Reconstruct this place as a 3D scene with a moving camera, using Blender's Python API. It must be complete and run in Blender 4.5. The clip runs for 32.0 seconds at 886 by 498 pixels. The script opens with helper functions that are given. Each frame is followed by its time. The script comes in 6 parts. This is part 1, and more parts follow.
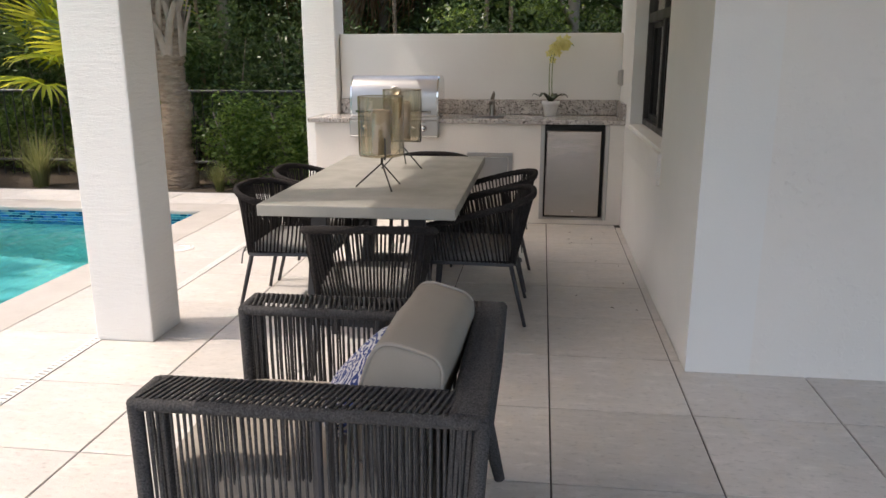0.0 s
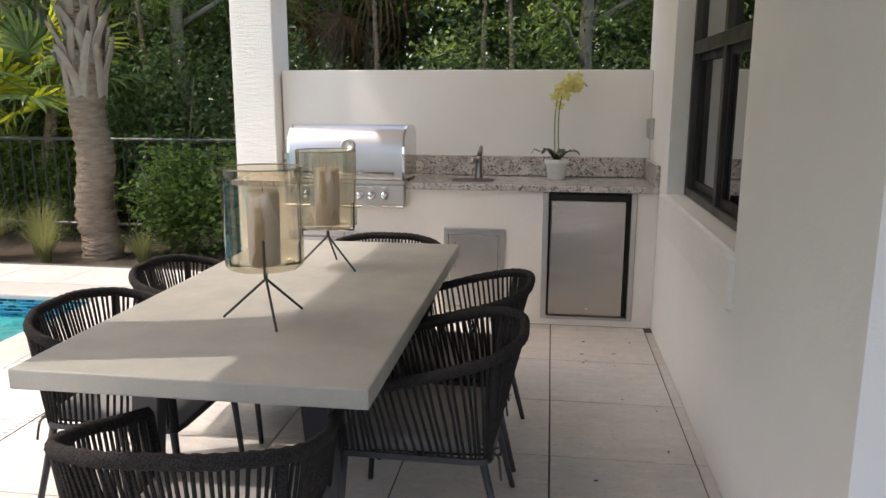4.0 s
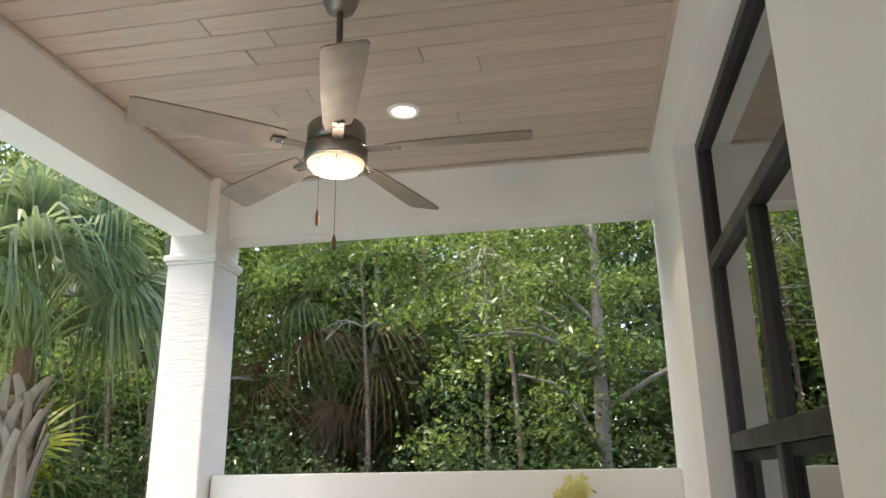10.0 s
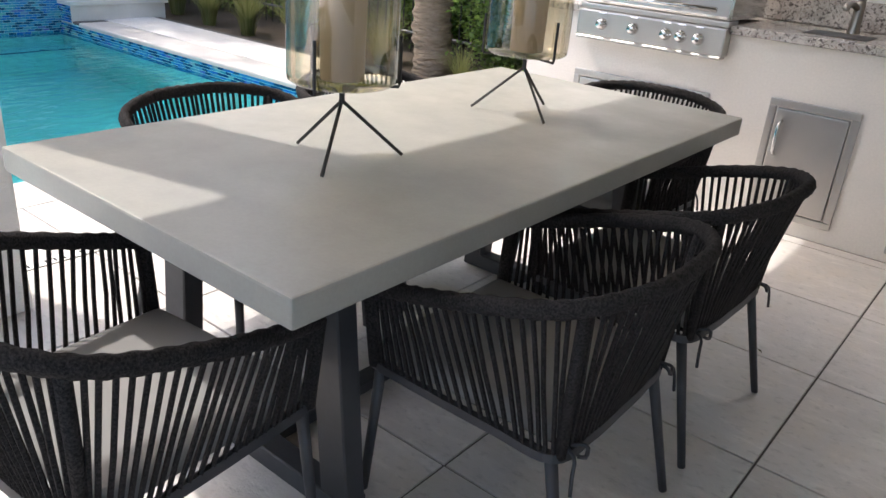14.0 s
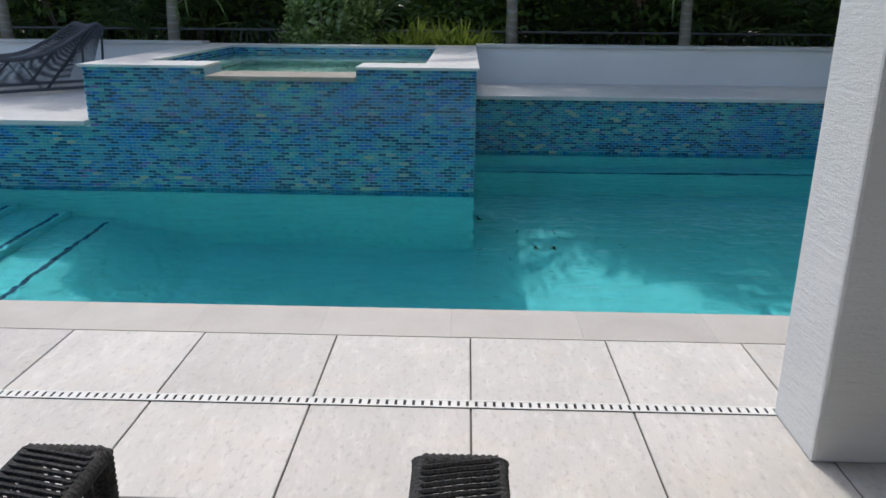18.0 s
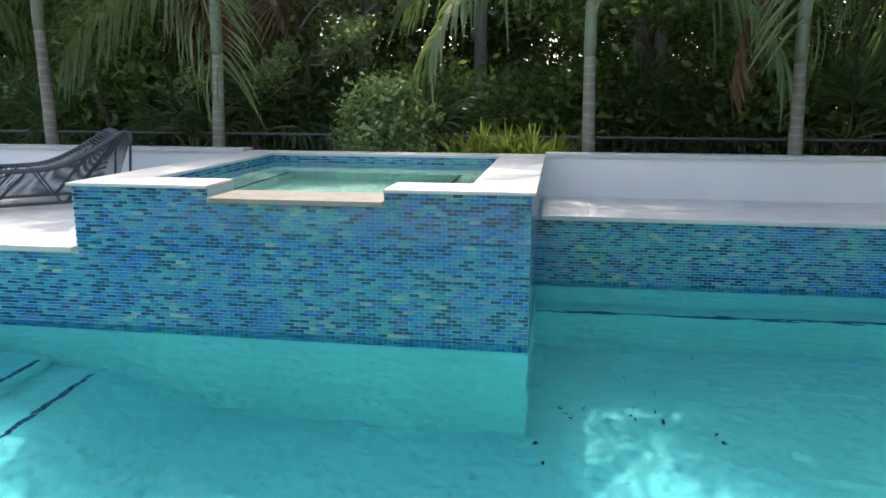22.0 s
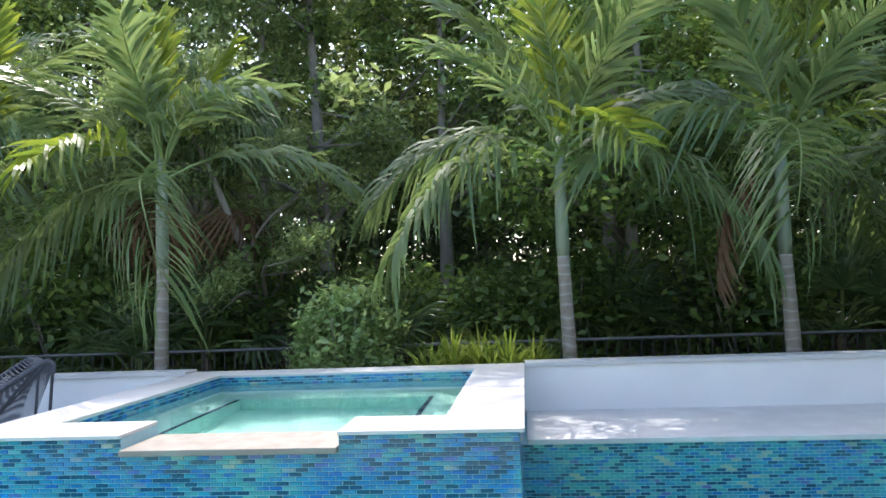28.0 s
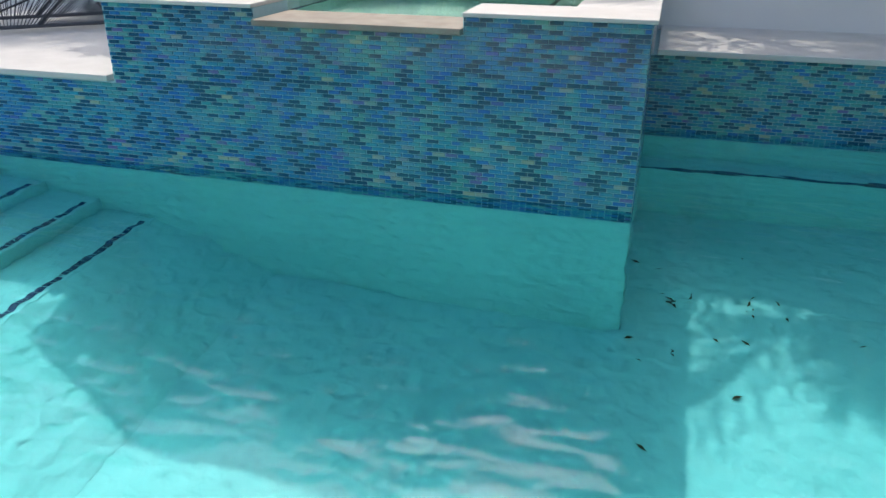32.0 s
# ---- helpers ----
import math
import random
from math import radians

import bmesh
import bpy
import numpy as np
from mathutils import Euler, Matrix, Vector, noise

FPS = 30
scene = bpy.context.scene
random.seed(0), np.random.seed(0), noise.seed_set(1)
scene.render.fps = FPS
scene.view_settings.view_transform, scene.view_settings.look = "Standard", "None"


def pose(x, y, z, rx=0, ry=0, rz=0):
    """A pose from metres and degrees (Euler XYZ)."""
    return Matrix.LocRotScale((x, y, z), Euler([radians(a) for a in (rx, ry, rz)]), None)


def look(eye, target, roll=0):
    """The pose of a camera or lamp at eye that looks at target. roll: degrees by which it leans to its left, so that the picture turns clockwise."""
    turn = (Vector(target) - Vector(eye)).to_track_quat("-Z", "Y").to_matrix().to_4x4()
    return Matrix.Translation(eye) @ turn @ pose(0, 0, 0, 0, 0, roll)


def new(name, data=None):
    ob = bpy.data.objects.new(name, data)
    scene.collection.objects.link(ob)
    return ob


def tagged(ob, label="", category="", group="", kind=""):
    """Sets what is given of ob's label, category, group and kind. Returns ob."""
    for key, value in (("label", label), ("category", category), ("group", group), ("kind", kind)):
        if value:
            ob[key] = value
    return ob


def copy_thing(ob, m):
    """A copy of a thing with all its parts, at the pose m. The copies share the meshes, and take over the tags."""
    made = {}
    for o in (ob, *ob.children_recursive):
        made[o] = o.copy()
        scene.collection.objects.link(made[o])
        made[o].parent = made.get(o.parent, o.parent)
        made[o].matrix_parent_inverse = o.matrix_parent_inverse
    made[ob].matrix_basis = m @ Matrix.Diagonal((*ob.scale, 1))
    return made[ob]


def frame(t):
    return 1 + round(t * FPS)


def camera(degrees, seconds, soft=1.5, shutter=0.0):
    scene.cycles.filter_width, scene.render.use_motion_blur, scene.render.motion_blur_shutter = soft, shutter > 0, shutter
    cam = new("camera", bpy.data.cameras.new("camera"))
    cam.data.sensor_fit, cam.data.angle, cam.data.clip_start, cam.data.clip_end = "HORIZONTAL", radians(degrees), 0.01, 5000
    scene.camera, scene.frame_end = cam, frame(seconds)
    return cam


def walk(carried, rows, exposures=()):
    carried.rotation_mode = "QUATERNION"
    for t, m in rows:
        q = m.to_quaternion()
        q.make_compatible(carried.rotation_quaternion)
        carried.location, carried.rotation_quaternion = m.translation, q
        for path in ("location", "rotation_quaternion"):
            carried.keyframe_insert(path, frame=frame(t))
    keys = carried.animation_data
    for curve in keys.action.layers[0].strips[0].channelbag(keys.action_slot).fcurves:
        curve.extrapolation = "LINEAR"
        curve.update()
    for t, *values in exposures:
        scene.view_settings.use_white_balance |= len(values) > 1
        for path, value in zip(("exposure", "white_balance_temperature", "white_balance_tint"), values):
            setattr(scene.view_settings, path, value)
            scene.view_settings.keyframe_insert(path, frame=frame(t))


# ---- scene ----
cam = camera(60.5, 32.0)
PATH = [
    (0, (-0.076, -0.04, 1.509), (-0.321, 1.881, 1.01), -0.1),
    (0.5, (-0.129, 0.145, 1.52), (-0.34, 2.075, 1.042), 0.1),
    (1, (-0.131, 0.32, 1.51), (-0.317, 2.255, 1.042), 0.2),
    (1.5, (-0.078, 0.57, 1.525), (-0.259, 2.509, 1.067), 0.3),
    (2, (-0.058, 0.795, 1.53), (-0.258, 2.733, 1.08), 0.4),
    (2.5, (-0.107, 1.057, 1.53), (-0.34, 2.995, 1.095), 0.2),
    (3, (-0.135, 1.345, 1.504), (-0.385, 3.286, 1.092), 0.1),
    (3.5, (-0.057, 1.606, 1.521), (-0.332, 3.546, 1.119), 0.1),
    (5.5, (-0.003, 2.436, 1.432), (-0.239, 4.39, 1.076), 0.2),
    (6, (0.071, 2.638, 1.459), (-0.135, 4.599, 1.129), -0.1),
    (6.5, (0.045, 2.829, 1.481), (-0.108, 4.801, 1.19), -0.1),
    (7, (-0.012, 2.995, 1.513), (-0.102, 4.982, 1.302), -0.2),
    (7.5, (-0.006, 3.061, 1.525), (-0.04, 5.058, 1.414), -0.0),
    (8, (0.106, 3.099, 1.556), (0.0815, 5.0980, 1.598), 0.1),
    (8.5, (0.179, 3.099, 1.584), (0.1056, 5.0867, 1.793), 0.2),
    (9, (0.163, 3.046, 1.597), (0.0339, 5.0047, 1.981), -0.1),
    (9.5, (0.173, 3.039, 1.631), (-0.0537, 4.9613, 2.135), -0.3),
    (10, (0.16, 3.033, 1.646), (-0.1744, 4.9165, 2.227), -0.8),
    (10.5, (0.141, 3.021, 1.637), (-0.3280, 4.8888, 2.177), -0.5),
    (11, (0.12, 3.021, 1.576), (-0.4061, 4.9361, 1.815), 0.6),
    (11.5, (0.147, 2.996, 1.527), (-0.3717, 4.9245, 1.434), 1.6),
    (12, (0.186, 3.006, 1.465), (-0.3412, 4.9038, 1.119), 2.3),
    (12.5, (0.256, 3.074, 1.398), (-0.351, 4.907, 0.878), 2.7),
    (13, (0.316, 3.123, 1.347), (-0.447, 4.856, 0.703), 3.4),
    (13.5, (0.31, 3.08, 1.325), (-0.621, 4.69, 0.589), 4.2),
    (14, (0.339, 2.975, 1.317), (-0.788, 4.421, 0.517), 4.5),
    (14.5, (0.368, 2.84, 1.341), (-0.927, 4.095, 0.475), 4.9),
    (15, (0.397, 2.807, 1.35), (-1.091, 3.807, 0.463), 4.6),
    (15.5, (0.402, 2.809, 1.346), (-1.246, 3.506, 0.452), 3.8),
    (17.5, (0.196, 2.392, 1.405), (-1.65, 2.356, 0.636), 2.3),
    (18, (0.122, 2.403, 1.457), (-1.779, 2.348, 0.837), 0.5),
    (18.5, (-0.057, 2.482, 1.506), (-2.002, 2.432, 1.043), 0.2),
    (19, (-0.264, 2.548, 1.514), (-2.226, 2.518, 1.128), 0.8),
    (19.5, (-0.514, 2.557, 1.534), (-2.481, 2.547, 1.174), 0.8),
    (20, (-0.692, 2.554, 1.541), (-2.659, 2.523, 1.183), 0.6),
    (20.5, (-0.852, 2.584, 1.543), (-2.814, 2.477, 1.17), 0.4),
    (21, (-0.998, 2.671, 1.56), (-2.947, 2.441, 1.173), 0.1),
    (21.5, (-1.141, 2.703, 1.552), (-3.082, 2.428, 1.157), 0.2),
    (22, (-1.332, 2.642, 1.564), (-3.27, 2.352, 1.167), 0.2),
    (22.5, (-1.511, 2.603, 1.581), (-3.452, 2.337, 1.179), 0.1),
    (23, (-1.658, 2.618, 1.579), (-3.603, 2.377, 1.181), 0.1),
    (23.5, (-1.841, 2.685, 1.561), (-3.794, 2.552, 1.149), 0.3),
    (24, (-2.046, 2.812, 1.547), (-3.98, 3.051, 1.099), 0.3),
    (24.5, (-2.17, 2.803, 1.587), (-4.018, 3.458, 1.192), 0.4),
    (26.5, (-2.14, 2.61, 1.715), (-4.035, 3.235, 1.851), -0.7),
    (27, (-2.184, 2.557, 1.74), (-4.15, 2.898, 1.874), -1.1),
    (27.5, (-2.171, 2.531, 1.721), (-4.166, 2.582, 1.845), -2.2),
    (28, (-2.194, 2.546, 1.71), (-4.18, 2.336, 1.811), -2.2),
    (28.5, (-2.202, 2.558, 1.723), (-4.158, 2.143, 1.775), -2.0),
    (29, (-2.219, 2.549, 1.672), (-4.143, 2.005, 1.647), -1.6),
    (29.5, (-2.235, 2.553, 1.636), (-4.139, 1.954, 1.502), -1.4),
    (30, (-2.256, 2.555, 1.591), (-4.145, 1.952, 1.329), -1.2),
    (30.5, (-2.274, 2.556, 1.534), (-4.148, 1.981, 1.137), -1.0),
    (31, (-2.302, 2.561, 1.481), (-4.153, 2.022, 0.948), -0.6),
    (31.5, (-2.271, 2.535, 1.453), (-4.088, 2.035, 0.782), -0.1),
    (32, (-2.217, 2.54, 1.443), (-3.974, 2.046, 0.626), 0.3),
]
EXPO = [(0.0, 1.43, 7250, 14), (3.5, 1.72, 7150, 14), (6.0, 1.83, 6700, 13), (9.0, 2.15, 6950, 12), (10.5, 2.22, 7100, 13), (12.5, 1.88, 6850, 13), (14.0, 2.0, 6600, 12), (15.0, 1.15, 6350, 10), (17.0, 0.66, 6300, 9), (18.0, 0.7, 6300, 9), (19.0, 1.25, 6600, 10), (20.0, 1.55, 6900, 10), (22.0, 1.7, 6950, 10), (24.0, 1.95, 6850, 10), (27.0, 2.1, 6350, 12), (29.0, 2.05, 6350, 12), (30.0, 1.98, 6650, 11), (31.0, 1.7, 6900, 10), (32.0, 1.2, 6900, 10)]
walk(cam, [(t, look(eye, target, roll)) for t, eye, target, roll in PATH], EXPO)

# ---- world and sun ----
SUN_EL, SUN_AZ = radians(57.5), radians(13.3)
world = bpy.data.worlds.new("world")
scene.world = world
world.use_nodes = True
wn, wl = world.node_tree.nodes, world.node_tree.links
sky = wn.new("ShaderNodeTexSky")
sky.sky_type, sky.sun_disc = "NISHITA", False
sky.sun_elevation, sky.sun_rotation = SUN_EL, radians(256.7)
sky.air_density, sky.dust_density = 1.0, 3.0
wl.new(sky.outputs[0], wn["Background"].inputs[0])
wn["Background"].inputs[1].default_value = 0.15
sun = new("sun", bpy.data.lights.new("sun", "SUN"))
sun.data.energy, sun.data.angle, sun.data.color = 0.95, radians(0.5), (1.0, 0.97, 0.93)
sun_from = Vector((-math.cos(SUN_EL) * math.cos(SUN_AZ), -math.cos(SUN_EL) * math.sin(SUN_AZ), math.sin(SUN_EL)))
sun.matrix_world = look(sun_from * 40, (0, 0, 0))

# lit lamps of the patio ceiling
lamp = new("fan_lamp", bpy.data.lights.new("fan_lamp", "POINT"))
lamp.data.energy, lamp.data.shadow_soft_size, lamp.data.color, lamp.location = 1.4, 0.10, (1.0, 0.85, 0.68), (-0.70, 5.58, 2.60)
lamp = new("downlight_lamp", bpy.data.lights.new("downlight_lamp", "SPOT"))
lamp.data.energy, lamp.data.shadow_soft_size, lamp.data.color, lamp.data.spot_size, lamp.location = 10.0, 0.05, (1.0, 0.86, 0.70), radians(120), (-0.68, 6.62, 3.52)

# ---- materials ----


def nodes_of(name):
    m = bpy.data.materials.new(name)
    m.use_nodes = True
    t = m.node_tree
    return m, t.nodes, t.links, t.nodes["Principled BSDF"]


def mixed(n, l, fac, a, b):
    x = n.new("ShaderNodeMix")
    x.data_type = "RGBA"
    for sock, v in ((x.inputs[0], fac), (x.inputs[6], a), (x.inputs[7], b)):
        if isinstance(v, (int, float)):
            sock.default_value = v
        elif isinstance(v, tuple):
            sock.default_value = (*v[:3], 1)
        else:
            l.new(v, sock)
    return x.outputs[2]


def ranged(n, l, v, a, b, c=0.0, d=1.0):
    x = n.new("ShaderNodeMapRange")
    for k, s in zip((1, 2, 3, 4), (a, b, c, d)):
        x.inputs[k].default_value = s
    l.new(v, x.inputs[0])
    return x.outputs[0]


def noisy(n, l, scale, detail=4, stretch=(1, 1, 1), rough=0.55, source="position"):
    if source == "position":
        co = n.new("ShaderNodeNewGeometry").outputs[0]
    else:
        co = n.new("ShaderNodeTexCoord").outputs[3]
    mp = n.new("ShaderNodeMapping")
    mp.inputs[3].default_value = stretch
    l.new(co, mp.inputs[0])
    x = n.new("ShaderNodeTexNoise")
    x.inputs[2].default_value, x.inputs[3].default_value, x.inputs[4].default_value = scale, detail, rough
    l.new(mp.outputs[0], x.inputs[0])
    return x.outputs[0]


def bumped(n, l, p, height, strength, dist=0.01):
    b = n.new("ShaderNodeBump")
    b.inputs[0].default_value, b.inputs[1].default_value = strength, dist
    l.new(height, b.inputs["Height"])
    l.new(b.outputs[0], p.inputs["Normal"])


def surface(name, c1, c2, scale=3.0, rough=0.6, metal=0.0, fine=60.0, bump=0.15, dist=0.004, stretch=(1, 1, 1), vary=0.0, spec=0.5, rvar=0.1, source="position"):
    m, n, l, p = nodes_of(name)
    big = noisy(n, l, scale, 5, stretch, source=source)
    small = noisy(n, l, fine, 4, stretch, source=source)
    col = mixed(n, l, ranged(n, l, big, 0.3, 0.7), c1, c2)
    col = mixed(n, l, ranged(n, l, small, 0.35, 0.75, 0, 0.25), col, tuple(0.7 * v for v in c1))
    if vary:
        r = n.new("ShaderNodeObjectInfo").outputs["Random"]
        hs = n.new("ShaderNodeHueSaturation")
        l.new(ranged(n, l, r, 0, 1, 1 - vary, 1 + vary), hs.inputs[2])
        l.new(col, hs.inputs[4])
        col = hs.outputs[0]
    l.new(col, p.inputs["Base Color"])
    l.new(ranged(n, l, big, 0.3, 0.7, rough - rvar, rough + rvar), p.inputs["Roughness"])
    p.inputs["Metallic"].default_value = metal
    p.inputs["Specular IOR Level"].default_value = spec
    if bump:
        bumped(n, l, p, small, bump, dist)
    return m


def stucco_material(name, base, strength, flat=7):
    m, n, l, p = nodes_of(name)
    streak = noisy(n, l, 7, 6, (1.3, 1.3, flat), 0.62)
    grain = noisy(n, l, 70, 4, (1, 1, 1.8))
    blot = noisy(n, l, 1.1, 3)
    col = mixed(n, l, ranged(n, l, blot, 0.3, 0.7), base, tuple(0.93 * v for v in base))
    l.new(col, p.inputs["Base Color"])
    p.inputs["Roughness"].default_value = 0.9
    p.inputs["Specular IOR Level"].default_value = 0.15
    add = n.new("ShaderNodeMath")
    add.operation = "MULTIPLY_ADD"
    l.new(streak, add.inputs[0])
    add.inputs[1].default_value = 1.0
    sc = n.new("ShaderNodeMath")
    sc.operation = "MULTIPLY"
    l.new(grain, sc.inputs[0])
    sc.inputs[1].default_value = 0.35
    l.new(sc.outputs[0], add.inputs[2])
    bumped(n, l, p, add.outputs[0], strength, 0.008)
    return m


M = {}
M["stucco"] = stucco_material("painted stucco", (0.82, 0.81, 0.78), 0.3, 2.2)
M["stucco_rough"] = stucco_material("trowelled stucco", (0.82, 0.81, 0.78), 0.85)


def flaked_stucco():
    m, n, l, p = nodes_of("flaked stucco")
    blot = noisy(n, l, 1.1, 3)
    l.new(mixed(n, l, ranged(n, l, blot, 0.3, 0.7), (0.82, 0.79, 0.745), (0.77, 0.74, 0.695)), p.inputs["Base Color"])
    p.inputs["Roughness"].default_value = 0.9
    p.inputs["Specular IOR Level"].default_value = 0.15
    chips = ranged(n, l, noisy(n, l, 26, 4, (1, 1, 1.2), 0.6), 0.54, 0.62)
    where = ranged(n, l, noisy(n, l, 2.4, 3), 0.2, 0.65)
    h = n.new("ShaderNodeMath")
    h.operation = "MULTIPLY"
    l.new(chips, h.inputs[0])
    l.new(where, h.inputs[1])
    bumped(n, l, p, mixed(n, l, 0.2, h.outputs[0], noisy(n, l, 80, 4)), 0.6, 0.0045)
    return m


M["stucco_house"] = flaked_stucco()
M["trim"] = surface("painted trim", (0.80, 0.78, 0.75), (0.76, 0.75, 0.72), 2, 0.6, bump=0.05)
M["cream"] = surface("cream stucco", (0.80, 0.75, 0.69), (0.76, 0.71, 0.65), 2.5, 0.8, fine=90, bump=0.3, dist=0.006)
M["grout"] = surface("dark grout", (0.07, 0.065, 0.06), (0.11, 0.10, 0.09), 8, 0.9)
M["concrete"] = surface("concrete tabletop", (0.36, 0.35, 0.31), (0.32, 0.31, 0.28), 5, 0.42, fine=120, bump=0.06, spec=0.4)
M["stone"] = surface("white stone coping", (0.61, 0.59, 0.56), (0.54, 0.52, 0.49), 4, 0.6, fine=70, bump=0.12, vary=0.04)
M["steel"] = surface("satin steel", (0.52, 0.50, 0.475), (0.46, 0.44, 0.42), 1.6, 0.42, 1.0, fine=5, bump=0.0, rvar=0.07)
M["hood_steel"] = surface("brushed hood steel", (0.55, 0.56, 0.58), (0.50, 0.51, 0.53), 1.6, 0.37, 1.0, fine=4, bump=0.08, dist=0.01, rvar=0.05, stretch=(0.3, 1, 1.5))
M["door_steel"] = surface("brushed door steel", (0.50, 0.455, 0.41), (0.44, 0.40, 0.365), 1.6, 0.21, 1.0, fine=3.5, bump=0.25, dist=0.02, rvar=0.03, stretch=(0.35, 1, 1.6))
M["orchid_leaf"] = surface("dark waxy leaf", (0.025, 0.04, 0.018), (0.045, 0.06, 0.03), 12, 0.35, bump=0.1)
M["chrome"] = surface("polished steel", (0.72, 0.72, 0.72), (0.68, 0.68, 0.68), 3, 0.14, 1.0, bump=0, rvar=0.03)
M["nickel"] = surface("brushed nickel", (0.32, 0.29, 0.26), (0.28, 0.25, 0.23), 6, 0.35, 1.0, bump=0.03)
M["black"] = surface("black plastic", (0.006, 0.006, 0.006), (0.011, 0.011, 0.011), 6, 0.45, bump=0.04, spec=0.25)
M["frame"] = surface("bronze window frame", (0.024, 0.022, 0.020), (0.032, 0.029, 0.027), 6, 0.4, bump=0.04)
M["iron"] = surface("black iron", (0.03, 0.03, 0.031), (0.045, 0.043, 0.043), 9, 0.5, 0.3, bump=0.1)
M["rail_grey"] = surface("weathered dark grey rail", (0.09, 0.09, 0.092), (0.13, 0.13, 0.13), 9, 0.5, 0.2, bump=0.08)
M["charcoal"] = surface("charcoal metal", (0.035, 0.037, 0.042), (0.05, 0.05, 0.055), 9, 0.5, 0.2, bump=0.08)
M["cushion_dark"] = surface("charcoal canvas", (0.25, 0.247, 0.242), (0.28, 0.275, 0.27), 4, 0.95, fine=400, bump=0.3, dist=0.001, spec=0.1)
M["cushion"] = surface("taupe canvas", (0.34, 0.31, 0.27), (0.31, 0.28, 0.245), 4, 0.95, fine=450, bump=0.3, dist=0.001, spec=0.1)
M["piping"] = surface("taupe piping", (0.36, 0.33, 0.29), (0.33, 0.30, 0.265), 9, 0.9, fine=300, bump=0.2)
M["wax"] = surface("ivory candle wax", (0.56, 0.47, 0.36), (0.52, 0.43, 0.33), 4, 0.5, bump=0.03)
M["ceramic"] = surface("white ceramic", (0.80, 0.80, 0.79), (0.77, 0.77, 0.76), 3, 0.25, bump=0)
M["soil"] = surface("potting moss", (0.03, 0.022, 0.014), (0.06, 0.05, 0.02), 30, 0.95, bump=0.5)
M["mulch"] = surface("brown mulch", (0.045, 0.032, 0.022), (0.10, 0.075, 0.05), 9, 0.95, fine=45, bump=0.9, dist=0.03)
M["bark"] = surface("grey bark", (0.20, 0.17, 0.14), (0.32, 0.28, 0.23), 4, 0.9, fine=25, bump=0.7, dist=0.02, stretch=(1, 1, 0.4))
M["sabal_bark"] = surface("cabbage palm bark", (0.19, 0.135, 0.09), (0.33, 0.26, 0.19), 6, 0.9, fine=9, bump=1.0, dist=0.05, stretch=(1.2, 1.2, 4))
M["twig"] = surface("bare dead twigs", (0.42, 0.39, 0.35), (0.55, 0.52, 0.47), 6, 0.9, fine=40, bump=0.3)
M["fibre"] = surface("brown palm fibre", (0.13, 0.075, 0.04), (0.26, 0.17, 0.10), 9, 0.95, fine=50, bump=0.8, dist=0.02, stretch=(3, 3, 0.6))
M["boot"] = surface("dry leaf bases", (0.27, 0.215, 0.165), (0.40, 0.335, 0.27), 5, 0.85, fine=30, bump=0.4)


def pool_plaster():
    m, n, l, p = nodes_of("aqua pool plaster with caustic relief")
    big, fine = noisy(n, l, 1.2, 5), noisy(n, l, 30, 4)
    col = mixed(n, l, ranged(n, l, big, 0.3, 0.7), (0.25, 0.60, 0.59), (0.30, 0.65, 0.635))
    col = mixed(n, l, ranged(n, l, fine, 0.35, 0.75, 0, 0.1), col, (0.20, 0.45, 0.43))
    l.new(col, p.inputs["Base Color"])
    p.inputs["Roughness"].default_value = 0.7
    # Warped cell relief mimics the net of light rippling water casts on the floor.
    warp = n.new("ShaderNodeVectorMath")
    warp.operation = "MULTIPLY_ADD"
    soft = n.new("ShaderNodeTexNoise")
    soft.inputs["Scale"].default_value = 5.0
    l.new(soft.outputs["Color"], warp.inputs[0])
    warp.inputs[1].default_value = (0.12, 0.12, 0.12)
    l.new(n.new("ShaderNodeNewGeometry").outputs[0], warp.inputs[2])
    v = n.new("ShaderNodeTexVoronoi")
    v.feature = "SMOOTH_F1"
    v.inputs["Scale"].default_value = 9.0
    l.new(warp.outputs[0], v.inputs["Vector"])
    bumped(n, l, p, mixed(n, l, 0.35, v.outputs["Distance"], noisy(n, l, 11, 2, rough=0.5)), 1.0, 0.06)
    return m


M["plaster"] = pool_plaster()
M["spa_plaster"] = surface("pale aqua plaster", (0.50, 0.80, 0.71), (0.54, 0.83, 0.74), 1.2, 0.7, fine=30, bump=0.1)
M["dark_tile"] = surface("dark blue tile", (0.012, 0.03, 0.09), (0.02, 0.06, 0.14), 30, 0.3, fine=60, bump=0.1)
M["sand"] = surface("sandy stone", (0.33, 0.29, 0.24), (0.25, 0.215, 0.175), 8, 0.7, fine=90, bump=0.3)
M["coping"] = surface("warm stone coping", (0.50, 0.47, 0.435), (0.44, 0.41, 0.375), 3, 0.6, fine=80, bump=0.12, vary=0.04)
M["blade"] = surface("taupe grained blade", (0.24, 0.205, 0.18), (0.18, 0.155, 0.135), 8, 0.45, fine=30, bump=0.05, stretch=(1, 1, 1))
M["wood"] = surface("brown wood", (0.16, 0.07, 0.03), (0.2, 0.09, 0.04), 20, 0.5)
M["amber_rim"] = surface("amber glass edge", (0.34, 0.28, 0.18), (0.30, 0.25, 0.16), 9, 0.1, bump=0)
M["wire_white"] = surface("white grate", (0.78, 0.77, 0.74), (0.7, 0.69, 0.66), 6, 0.6)
M["bulb"], n, l, p = nodes_of("warm frosted lamp")
